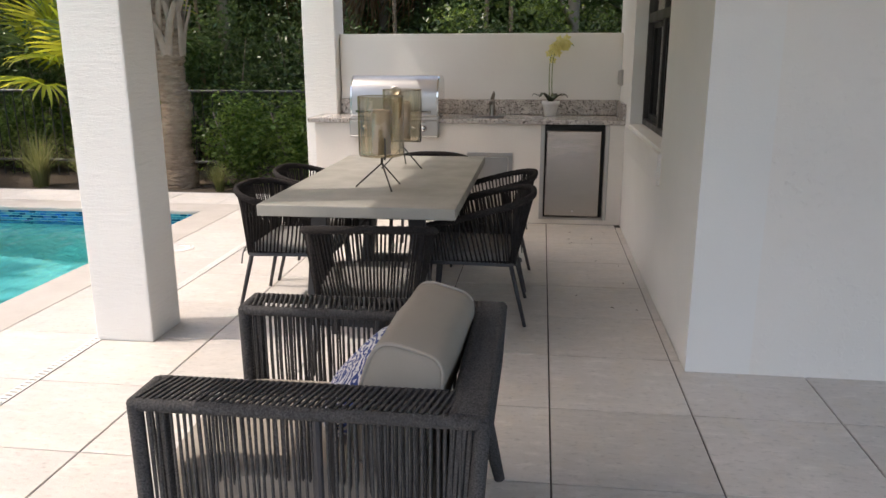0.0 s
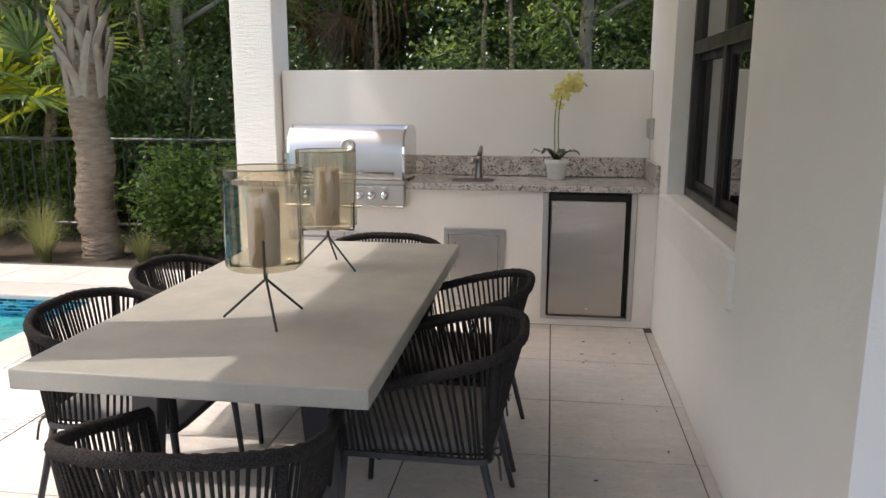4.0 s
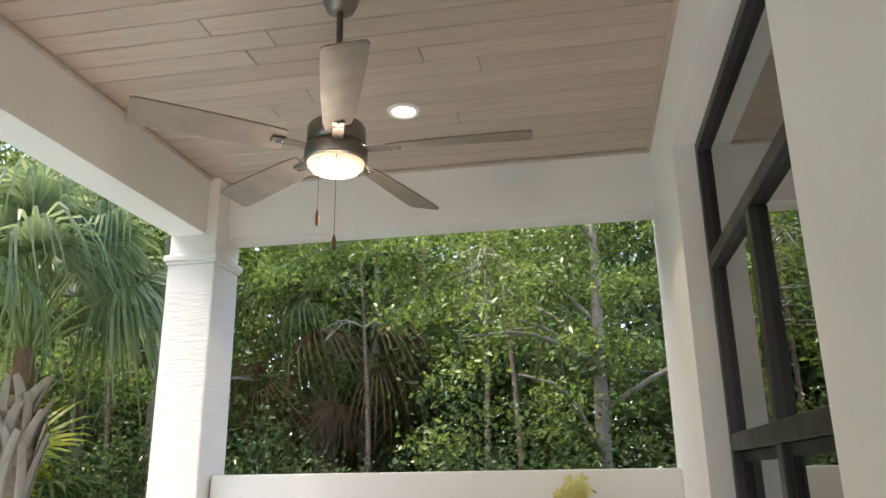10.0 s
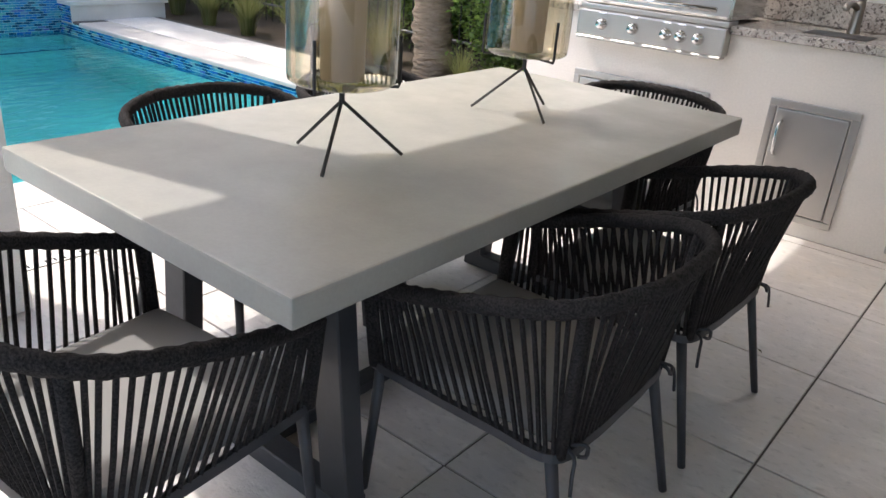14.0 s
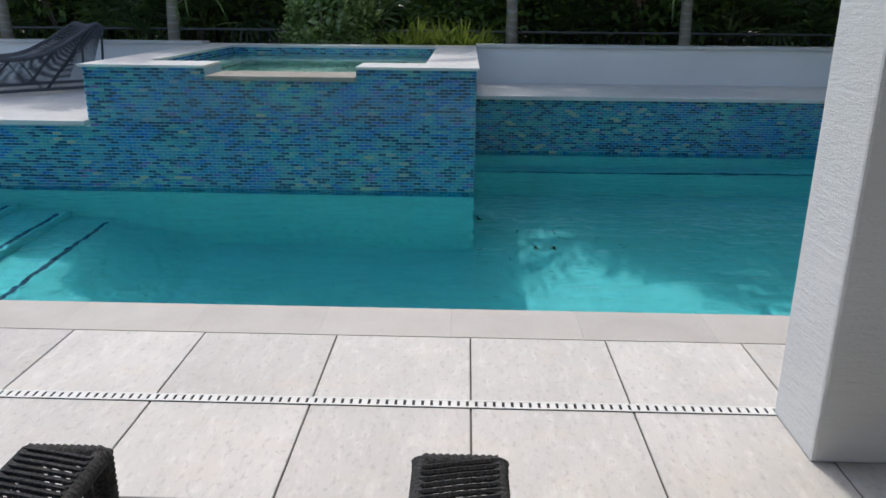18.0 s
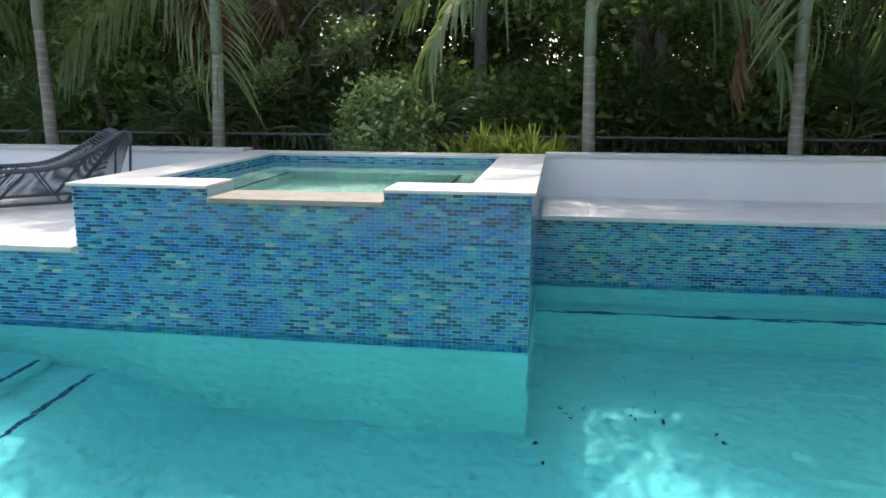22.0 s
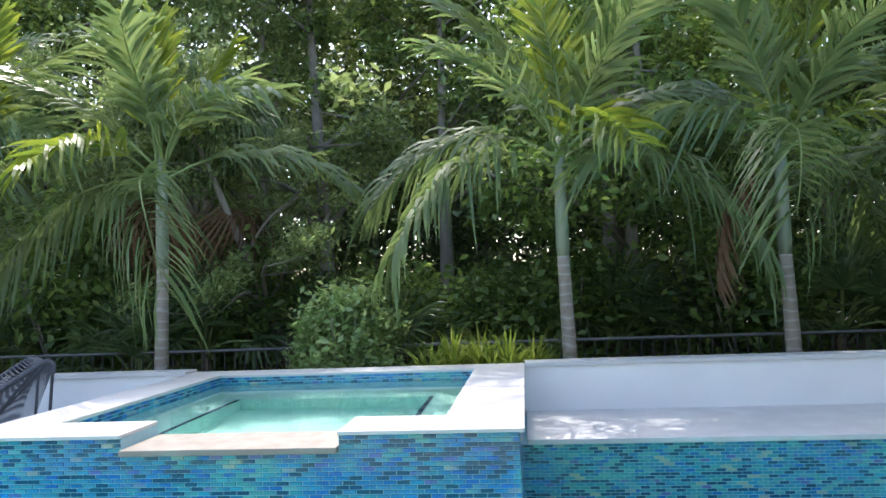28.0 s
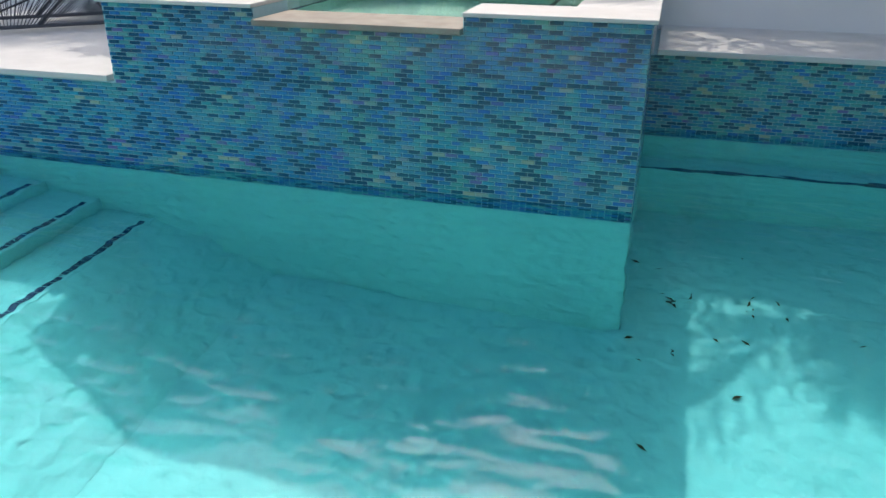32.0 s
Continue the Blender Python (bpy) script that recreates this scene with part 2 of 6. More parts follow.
p.inputs["Base Color"].default_value = (0.9, 0.85, 0.75, 1)
p.inputs["Emission Color"].default_value = (1.0, 0.72, 0.42, 1)
p.inputs["Emission Strength"].default_value = 0.15
M["downlight"], n, l, p = nodes_of("lit downlight")
p.inputs["Emission Color"].default_value = (1.0, 0.86, 0.66, 1)
p.inputs["Emission Strength"].default_value = 3.0
# Grey base colour that stands for the room being unlit.
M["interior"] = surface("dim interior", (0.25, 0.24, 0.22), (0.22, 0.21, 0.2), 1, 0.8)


def tile_stone():
    m, n, l, p = nodes_of("beige porcelain paving")
    big = noisy(n, l, 1.7, 6, (1, 1.4, 1), 0.6)
    cloud = noisy(n, l, 4.2, 5, (1.6, 1, 1), 0.62)
    vein = noisy(n, l, 7, 8, (1, 2.6, 1), 0.72)
    slate = noisy(n, l, 26, 6, (1, 1.7, 1), 0.6)
    fine = noisy(n, l, 150, 3)
    col = mixed(n, l, ranged(n, l, big, 0.32, 0.68), (0.61, 0.58, 0.55), (0.52, 0.50, 0.475))
    col = mixed(n, l, ranged(n, l, cloud, 0.5, 0.68, 0, 0.55), col, (0.60, 0.545, 0.475))
    col = mixed(n, l, ranged(n, l, vein, 0.52, 0.68, 0, 0.7), col, (0.71, 0.68, 0.64))
    col = mixed(n, l, ranged(n, l, vein, 0.45, 0.28, 0, 0.55), col, (0.42, 0.39, 0.35))
    col = mixed(n, l, ranged(n, l, slate, 0.45, 0.28, 0, 0.65), col, (0.36, 0.345, 0.33))
    hs = n.new("ShaderNodeHueSaturation")
    l.new(ranged(n, l, n.new("ShaderNodeObjectInfo").outputs["Random"], 0, 1, 0.93, 1.06), hs.inputs[2])
    l.new(col, hs.inputs[4])
    l.new(hs.outputs[0], p.inputs["Base Color"])
    l.new(ranged(n, l, vein, 0.3, 0.7, 0.42, 0.6), p.inputs["Roughness"])
    p.inputs["Specular IOR Level"].default_value = 0.4
    bumped(n, l, p, mixed(n, l, 0.25, mixed(n, l, 0.45, vein, slate), fine), 0.75, 0.008)
    return m


M["paving"] = tile_stone()


def mosaic(name, by_object):
    m, n, l, p = nodes_of(name)
    r = n.new("ShaderNodeObjectInfo").outputs["Random"] if by_object else n.new("ShaderNodeNewGeometry").outputs["Random Per Island"]
    ramp = n.new("ShaderNodeValToRGB")
    ramp.color_ramp.interpolation = "CONSTANT"
    cols = [(0.0, (0.003, 0.07, 0.15)), (0.26, (0.012, 0.17, 0.32)), (0.36, (0.03, 0.27, 0.33)), (0.50, (0.010, 0.14, 0.42)), (0.62, (0.06, 0.31, 0.33)),
            (0.74, (0.02, 0.28, 0.42)), (0.86, (0.12, 0.38, 0.38)), (0.93, (0.13, 0.14, 0.36)), (0.965, (0.34, 0.42, 0.32))]
    e = ramp.color_ramp.elements
    e[0].color, e[1].position, e[1].color = (*cols[0][1], 1), cols[1][0], (*cols[1][1], 1)
    for pos, c in cols[2:]:
        e.new(pos).color = (*c, 1)
    l.new(r, ramp.inputs[0])
    light = ranged(n, l, r, 0.2599, 0.2601)
    wide, swirl, tiny = noisy(n, l, 2.2, 3), noisy(n, l, 7, 4), noisy(n, l, 40, 3)
    col = mixed(n, l, ranged(n, l, wide, 0.42, 0.62, 0, 0.65), ramp.outputs[0], (0.006, 0.13, 0.46))
    col = mixed(n, l, ranged(n, l, swirl, 0.52, 0.66, 0, 0.65), col, (0.07, 0.36, 0.36))
    col = mixed(n, l, ranged(n, l, tiny, 0.60, 0.85, 0, 0.4), col, (0.34, 0.46, 0.50))
    col = mixed(n, l, light, ramp.outputs[0], col)
    l.new(col, p.inputs["Base Color"])
    p.inputs["Roughness"].default_value = 0.16
    p.inputs["Thin Film Thickness"].default_value = 420
    p.inputs["Coat Weight"].default_value = 0.35
    p.inputs["Coat Roughness"].default_value = 0.06
    bumped(n, l, p, noisy(n, l, 30, 3), 0.5, 0.004)
    return m


M["mosaic_one"], M["mosaic"] = mosaic("iridescent glass tile", True), mosaic("iridescent glass mosaic", False)
M["mosaic_bed"] = surface("pale tile bed", (0.36, 0.56, 0.60), (0.30, 0.50, 0.55), 20, 0.8)


def granite():
    m, n, l, p = nodes_of("speckled granite")
    a, b = noisy(n, l, 62, 6, rough=0.7), noisy(n, l, 18, 4, rough=0.65)
    v = n.new("ShaderNodeTexVoronoi")
    v.inputs["Scale"].default_value = 60
    l.new(n.new("ShaderNodeNewGeometry").outputs[0], v.inputs[0])
    col = mixed(n, l, ranged(n, l, b, 0.35, 0.6), (0.36, 0.325, 0.30), (0.58, 0.54, 0.50))
    col = mixed(n, l, ranged(n, l, a, 0.52, 0.58), col, (0.115, 0.10, 0.095))
    col = mixed(n, l, ranged(n, l, a, 0.42, 0.36, 0, 0.8), col, (0.26, 0.20, 0.17))
    col = mixed(n, l, ranged(n, l, v.outputs[0], 0.25, 0.1, 0, 0.35), col, (0.7, 0.67, 0.63))
    l.new(col, p.inputs["Base Color"])
    p.inputs["Roughness"].default_value = 0.15
    return m


M["granite"] = granite()


def ceiling_wood():
    m, n, l, p = nodes_of("whitewashed ceiling boards")
    grain = noisy(n, l, 6, 8, (0.35, 9, 9), 0.65)
    r = n.new("ShaderNodeNewGeometry").outputs["Random Per Island"]
    col = mixed(n, l, ranged(n, l, grain, 0.3, 0.7), (0.53, 0.445, 0.37), (0.42, 0.35, 0.29))
    hs = n.new("ShaderNodeHueSaturation")
    l.new(ranged(n, l, r, 0, 1, 0.93, 1.06), hs.inputs[2])
    l.new(col, hs.inputs[4])
    l.new(hs.outputs[0], p.inputs["Base Color"])
    l.new(ranged(n, l, grain, 0.3, 0.7, 0.30, 0.46), p.inputs["Roughness"])
    bumped(n, l, p, grain, 0.1, 0.003)
    return m


M["ceiling"] = ceiling_wood()


def rope_material(name, dark, pale):
    m, n, l, p = nodes_of(name)
    w = noisy(n, l, 220, 3)
    b = noisy(n, l, 14, 3)
    col = mixed(n, l, ranged(n, l, w, 0.35, 0.7), dark, pale)
    col = mixed(n, l, ranged(n, l, b, 0.4, 0.7, 0, 0.3), col, dark)
    l.new(col, p.inputs["Base Color"])
    p.inputs["Roughness"].default_value = 0.9
    p.inputs["Specular IOR Level"].default_value = 0.15
    bumped(n, l, p, w, 0.6, 0.004)
    return m


M["rope_black"] = rope_material("black braided rope", (0.012, 0.011, 0.011), (0.046, 0.041, 0.040))
M["rope_grey"] = rope_material("charcoal braided rope", (0.042, 0.041, 0.042), (0.108, 0.105, 0.104))
M["wicker"] = rope_material("grey woven cord", (0.06, 0.062, 0.07), (0.15, 0.155, 0.17))


def pillow_cloth():
    m, n, l, p = nodes_of("navy and white printed cloth")
    w = n.new("ShaderNodeTexWave")
    w.wave_type = "RINGS"
    w.inputs["Scale"].default_value, w.inputs["Distortion"].default_value, w.inputs["Detail Scale"].default_value = 14, 9, 2.2
    l.new(n.new("ShaderNodeTexCoord").outputs[3], w.inputs[0])
    col = mixed(n, l, ranged(n, l, w.outputs[1], 0.45, 0.55), (0.03, 0.055, 0.20), (0.60, 0.60, 0.62))
    l.new(col, p.inputs["Base Color"])
    p.inputs["Roughness"].default_value = 0.95
    bumped(n, l, p, noisy(n, l, 400, 2), 0.3, 0.001)
    return m


M["pillow"] = pillow_cloth()


def clear(name, tint, ior, rough=0.02, ripple=0.0, least=0.0, shell=False):
    """Thin see-through sheet: the straight view through it, with gloss by Fresnel."""
    m, n, l, p = nodes_of(name)
    out = n["Material Output"]
    n.remove(p)
    tr, gl, mx, fr = n.new("ShaderNodeBsdfRefraction" if ripple else "ShaderNodeBsdfTransparent"), n.new("ShaderNodeBsdfGlossy"), n.new("ShaderNodeMixShader"), n.new("ShaderNodeFresnel")
    tr.inputs[0].default_value = (*tint, 1)
    gl.inputs[1].default_value = rough
    fr.inputs[0].default_value = ior
    if ripple:
        h = mixed(n, l, 0.45, noisy(n, l, 4.0, 1, (1.0, 0.5, 1)), noisy(n, l, 11, 0.6, (1.0, 0.45, 1)))
        b = n.new("ShaderNodeBump")
        b.inputs[0].default_value, b.inputs[1].default_value = ripple, 0.05
        l.new(h, b.inputs["Height"])
        g = n.new("ShaderNodeBump")
        g.inputs[0].default_value, g.inputs[1].default_value = min(1.0, 2.4 * ripple), 0.05
        l.new(h, g.inputs["Height"])
        l.new(g.outputs[0], gl.inputs["Normal"])
        l.new(g.outputs[0], fr.inputs["Normal"])
        l.new(b.outputs[0], tr.inputs["Normal"])
        tr.inputs["Roughness"].default_value, tr.inputs["IOR"].default_value = 0.0, ior
    fac = fr.outputs[0]
    if shell:
        lw, pw = n.new("ShaderNodeLayerWeight"), n.new("ShaderNodeMath")
        lw.inputs[0].default_value = 0.5
        pw.operation = "POWER"
        pw.inputs[1].default_value = 2.3
        l.new(lw.outputs["Facing"], pw.inputs[0])
        fac = ranged(n, l, pw.outputs[0], 0, 1, 0.17, 0.8)
    if least:
        fac = ranged(n, l, fac, 0, 1, least, 1)
    l.new(fac, mx.inputs[0])
    l.new(tr.outputs[0], mx.inputs[1])
    l.new(gl.outputs[0], mx.inputs[2])
    l.new(mx.outputs[0], out.inputs[0])
    return m


M["water"] = clear("pool water", (0.50, 0.895, 0.945), 1.33, 0.0, 0.17)
M["spa_water"] = clear("spa water", (0.90, 0.99, 0.97), 1.33, 0.0, 0.02)
M["pane"] = clear("tinted window glass", (0.30, 0.34, 0.33), 1.9, 0.0, 0.0, 0.45)
M["amber"] = clear("smoked amber glass", (0.88, 0.82, 0.68), 1.25, 0.0, 0.0, 0.0, True)


def leafy(name, c1, c2, thin=0.55, gloss=0.35, shine=0.18):
    m, n, l, p = nodes_of(name)
    out = n["Material Output"]
    r = n.new("ShaderNodeNewGeometry").outputs["Random Per Island"]
    wide = noisy(n, l, 0.9, 3)
    col = mixed(n, l, r, c1, c2)
    col = mixed(n, l, ranged(n, l, wide, 0.35, 0.7, 0, 0.5), col, tuple(0.6 * v for v in c1))
    l.new(col, p.inputs["Base Color"])
    p.inputs["Roughness"].default_value = gloss
    p.inputs["Specular IOR Level"].default_value = shine
    tl, mx = n.new("ShaderNodeBsdfTranslucent"), n.new("ShaderNodeMixShader")
    hs = n.new("ShaderNodeHueSaturation")
    hs.inputs[0].default_value, hs.inputs[1].default_value, hs.inputs[2].default_value = 0.48, 1.1, 1.9
    l.new(col, hs.inputs[4])
    l.new(hs.outputs[0], tl.inputs[0])
    mx.inputs[0].default_value = thin
    l.new(p.outputs[0], mx.inputs[1])
    l.new(tl.outputs[0], mx.inputs[2])
    l.new(mx.outputs[0], out.inputs[0])
    return m


M["leaf"] = leafy("broad green leaves", (0.03, 0.068, 0.018), (0.25, 0.35, 0.09), 0.28, 0.32, 0.4)
M["leaf_bush"] = leafy("light glossy leaves", (0.15, 0.25, 0.085), (0.40, 0.50, 0.23), 0.45, 0.22, 0.55)
M["leaf_dark"] = leafy("dark glossy leaves", (0.06, 0.12, 0.03), (0.24, 0.34, 0.10), 0.42, 0.30, 0.4)
M["leaf_pale"] = leafy("pale grey-green leaves", (0.12, 0.18, 0.06), (0.32, 0.39, 0.16), 0.45, 0.34, 0.4)
M["frond"] = leafy("palm leaflets", (0.085, 0.14, 0.05), (0.19, 0.25, 0.10), 0.42, 0.30, 0.45)
M["frond_young"] = leafy("young yellow-green palm leaflets", (0.09, 0.155, 0.03), (0.23, 0.28, 0.05), 0.45, 0.3, 0.4)
M["fan"] = leafy("fan palm blades", (0.10, 0.16, 0.07), (0.22, 0.28, 0.14), 0.4, 0.26, 0.5)
M["fan_dark"] = leafy("palmetto blades", (0.045, 0.09, 0.035), (0.13, 0.195, 0.075), 0.35, 0.30, 0.5)
M["fan_yellow"] = leafy("yellowing fan blades", (0.24, 0.32, 0.045), (0.44, 0.46, 0.09), 0.55, 0.35)
M["grass"] = leafy("ornamental grass", (0.14, 0.17, 0.06), (0.27, 0.27, 0.13), 0.4, 0.6)
M["liriope"] = leafy("bright strap leaves", (0.10, 0.17, 0.03), (0.21, 0.26, 0.07), 0.45, 0.4)
M["dry"] = leafy("dry brown fronds", (0.13, 0.075, 0.04), (0.24, 0.155, 0.085), 0.3, 0.8)
M["orchid"] = leafy("yellow-green orchid petals", (0.55, 0.54, 0.22), (0.64, 0.61, 0.31), 0.4, 0.6)
M["petiole"] = surface("green palm stalk", (0.16, 0.22, 0.06), (0.22, 0.27, 0.09), 5, 0.5, bump=0.1)
M["shaft"] = surface("green crownshaft", (0.19, 0.22, 0.13), (0.26, 0.29, 0.20), 3, 0.45, bump=0.08)


def ringed():
    m, n, l, p = nodes_of("ringed palm trunk")
    z = n.new("ShaderNodeSeparateXYZ")
    l.new(n.new("ShaderNodeNewGeometry").outputs[0], z.inputs[0])
    w = n.new("ShaderNodeTexWave")
    w.bands_direction = "Z"
    w.inputs["Scale"].default_value, w.inputs["Distortion"].default_value = 2.9, 4.5
    l.new(n.new("ShaderNodeNewGeometry").outputs[0], w.inputs[0])
    b = noisy(n, l, 6, 5)
    col = mixed(n, l, ranged(n, l, b, 0.3, 0.7), (0.22, 0.18, 0.14), (0.33, 0.29, 0.23))
    col = mixed(n, l, ranged(n, l, w.outputs[1], 0.80, 0.97, 0, 0.4), col, (0.50, 0.47, 0.42))
    l.new(col, p.inputs["Base Color"])
    p.inputs["Roughness"].default_value = 0.85
    bumped(n, l, p, w.outputs[1], 0.4, 0.01)
    return m


M["ringed"] = ringed()

# ---- mesh helpers ----


def link(name, mesh, material, parent=None, label="", smooth=False):
    if material is not None:
        mesh.materials.append(material)
    if smooth:
        mesh.polygons.foreach_set("use_smooth", [True] * len(mesh.polygons))
    ob = new(name, mesh)
    if parent is not None:
        ob.parent = parent
    if label:
        ob["label"] = label
    return ob


def part(name, bm, material, parent=None, label="", smooth=False):
    bmesh.ops.recalc_face_normals(bm, faces=bm.faces)
    mesh = bpy.data.meshes.new(name)
    bm.to_mesh(mesh)
    bm.free()
    return link(name, mesh, material, parent, label, smooth)


def thing(name, m, label, category, group=""):
    ob = new(name)
    ob.empty_display_size = 0.1
    ob.matrix_world = m
    return tagged(ob, label, category, group)


def block(x0, x1, y0, y1, z0, z1, bevel=0.0, seg=2, bm=None):
    """A box, its edges rounded by bevel."""
    mine = bmesh.new()
    bmesh.ops.create_cube(mine, size=1.0)
    for v in mine.verts:
        v.co = Vector(((x0 + x1) / 2 + v.co.x * (x1 - x0), (y0 + y1) / 2 + v.co.y * (y1 - y0), (z0 + z1) / 2 + v.co.z * (z1 - z0)))
    if bevel:
        bmesh.ops.bevel(mine, geom=mine.edges[:], offset=bevel, segments=seg, profile=0.6, affect="EDGES")
    if bm is None:
        return mine
    return merge(bm, mine)


def merge(bm, other):
    tmp = bpy.data.meshes.new("tmp")
    other.to_mesh(tmp)
    other.free()
    bm.from_mesh(tmp)
    bpy.data.meshes.remove(tmp)
    return bm


def tube(points, radius, sides=8, bm=None, closed=False):
    """A round bar along points; radius may be one number or one a point."""
    bm = bm or bmesh.new()
    pts = [Vector(p) for p in points]
    n = len(pts)
    rad = radius if isinstance(radius, (list, tuple)) else [radius] * n
    rings, up = [], None
    for i, p in enumerate(pts):
        a = pts[(i - 1) % n] if closed or i else pts[0]
        b = pts[(i + 1) % n] if closed or i < n - 1 else pts[-1]
        d = (b - a).normalized()
        if up is None:
            up = d.orthogonal().normalized()
        side = up - d * up.dot(d)
        up = side.normalized() if side.length > 1e-5 else d.orthogonal().normalized()
        w = d.cross(up)
        rings.append([bm.verts.new(p + rad[i] * (math.cos(k * math.tau / sides) * up + math.sin(k * math.tau / sides) * w)) for k in range(sides)])
    for i in range(n if closed else n - 1):
        r, q = rings[i], rings[(i + 1) % n]
        for k in range(sides):
            bm.faces.new((r[k], r[(k + 1) % sides], q[(k + 1) % sides], q[k]))
    if not closed:
        bm.faces.new(rings[0][::-1])
        bm.faces.new(rings[-1])
    return bm


def lathe(profile, sides=24, bm=None, at=(0, 0, 0)):
    """Turns (radius, height) pairs about z."""
    bm = bm or bmesh.new()
    rings = []
    for r, z in profile:
        if r < 1e-5:
            rings.append([bm.verts.new((at[0], at[1], at[2] + z))])
        else:
            rings.append([bm.verts.new((at[0] + r * math.cos(k * math.tau / sides), at[1] + r * math.sin(k * math.tau / sides), at[2] + z)) for k in range(sides)])
    for a, b in zip(rings, rings[1:]):
        for k in range(sides):
            j = (k + 1) % sides
            if len(a) == 1 and len(b) > 1:
                bm.faces.new((a[0], b[k], b[j]))
            elif len(b) == 1 and len(a) > 1:
                bm.faces.new((a[k], a[j], b[0]))
            elif len(a) > 1:
                bm.faces.new((a[k], a[j], b[j], b[k]))
    return bm


def raw(name, verts, faces, material, parent=None, label="", smooth=False):
    mesh = bpy.data.meshes.new(name)
    mesh.from_pydata([tuple(v) for v in verts], [], [tuple(int(i) for i in f) for f in faces])
    return link(name, mesh, material, parent, label, smooth)


def raw_bm(points):
    bm = bmesh.new()
    bm.faces.new([bm.verts.new(p) for p in points])
    return bm


def soft_box(w, d, h, power=7.0, n=14, puff=0.0):
    """A stuffed box about the origin: full sizes w, d, h, round edges, faces swollen by puff."""
    out = bmesh.new()
    for axis in range(3):
        for s in (-1, 1):
            grid = []
            for i in range(n + 1):
                row = []
                for j in range(n + 1):
                    a, b = math.tan((i / n * 2 - 1) * math.pi / 4), math.tan((j / n * 2 - 1) * math.pi / 4)
                    p = [0, 0, 0]
                    p[axis], p[(axis + 1) % 3], p[(axis + 2) % 3] = s, a, b
                    k = sum(abs(q) ** power for q in p) ** (-1 / power)
                    q = Vector(p) * k
                    q[axis] += s * puff * (1 - a * a) * (1 - b * b)
                    row.append(out.verts.new((q.x * w / 2, q.y * d / 2, q.z * h / 2)))
                grid.append(row)
            for i in range(n):
                for j in range(n):
                    out.faces.new((grid[i][j], grid[i + 1][j], grid[i + 1][j + 1], grid[i][j + 1]))
    bmesh.ops.remove_doubles(out, verts=out.verts, dist=1e-5)
    return out


def structure(ob, label, category=""):
    return tagged(ob, label, category, "", "structure")


def smooth_line(points, n):
    """n points evenly along a Catmull-Rom line through points."""
    pts = [Vector(p) for p in points]
    pts = [2 * pts[0] - pts[1]] + pts + [2 * pts[-1] - pts[-2]]
    out = []
    for i in range(n):
        u = i / (n - 1) * (len(pts) - 3)
        k = min(int(u), len(pts) - 4)
        t = u - k
        a, b, c, d = pts[k:k + 4]
        out.append(0.5 * ((2 * b) + (c - a) * t + (2 * a - 5 * b + 4 * c - d) * t * t + (3 * b - a - 3 * c + d) * t ** 3))
    return out

# ---- plan ----
G = 0.61                      # paving module
WX = 0.66                     # window wall
CORNER = 3.53                 # house corner
FACE = 6.80                   # kitchen front
BACK = 7.40                   # low wall behind the kitchen
CEIL, BEAM = 3.54, 3.155
ROOF_S = -1.8                 # unseen south roof edge, set short to let in sky light
POOL_E, POOL_N, WATER = -3.385, 7.0, -0.15
SPA_X, SPA_N, SPA_S, SPA_Z = -6.45, 2.48, -0.90, 0.925
BENCH_X, BENCH_Z, WALL_X = -8.35, 0.48, -9.70
FLOOR_Z = -1.75

# ---- ground and floor ----
structure(part("ground", block(-60, -9.9, -60, 60, -2.2, 0.30), M["mulch"]), "dark brown mulched planting bed under trees", "ground")
structure(part("ground", block(-9.9, 60, 8.05, 60, -1.4, -0.06), M["mulch"]), "dark brown mulched bed behind the pool deck", "ground")
structure(part("ground", block(-9.9, 60, -60, -8.0, -1.4, -0.06), M["mulch"]), "plain brown ground beyond the patio", "ground")
structure(part("ground", block(12.0, 60, -8.0, 8.05, -1.4, -0.06), M["mulch"]), "plain brown ground beyond the house", "ground")
floor = structure(part("floor", block(-3.37, 12.0, -8.0, 8.05, -0.3, -0.007), M["grout"]), "patio slab with dark grout between large beige tiles", "floor")
deck_n = structure(part("pavement", block(-8.10, -3.37, POOL_N + 0.01, 8.05, -0.3, -0.007), M["grout"]), "pool deck slab along the planting bed", "pavement")

# ---- house walls ----
SILL, HEAD, WIN_S, WIN_N = 0.935, 3.145, 4.74, 6.495
bm = block(WX, WX + 0.30, CORNER, WIN_S, -0.05, CEIL + 0.2)
structure(part("wall_window", bm, M["stucco"]), "white trowelled stucco house wall beside the window", "wall")
structure(part("wall_window", block(WX, WX + 0.30, WIN_N, BACK + 0.22, -0.05, CEIL + 0.2), M["stucco"]), "white stucco wall end next to the kitchen counter", "wall")
structure(part("wall_window", block(WX, WX + 0.30, WIN_S, WIN_N, -0.05, SILL), M["stucco"]), "white stucco wall under the window", "wall")
structure(part("wall_window", block(WX, WX + 0.30, WIN_S, WIN_N, HEAD, CEIL + 0.2), M["stucco"]), "white stucco wall over the window", "wall")
structure(part("wall_south", block(WX + 0.30, 6.2, CORNER, CORNER + 0.30, -0.05, CEIL + 0.2), M["stucco_house"]), "white trowelled stucco house wall at the patio", "wall")
# Plain walls added behind the panes, greyed to pass for an unlit room.
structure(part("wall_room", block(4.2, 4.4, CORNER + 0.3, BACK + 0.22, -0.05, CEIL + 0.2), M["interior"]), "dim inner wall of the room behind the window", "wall")
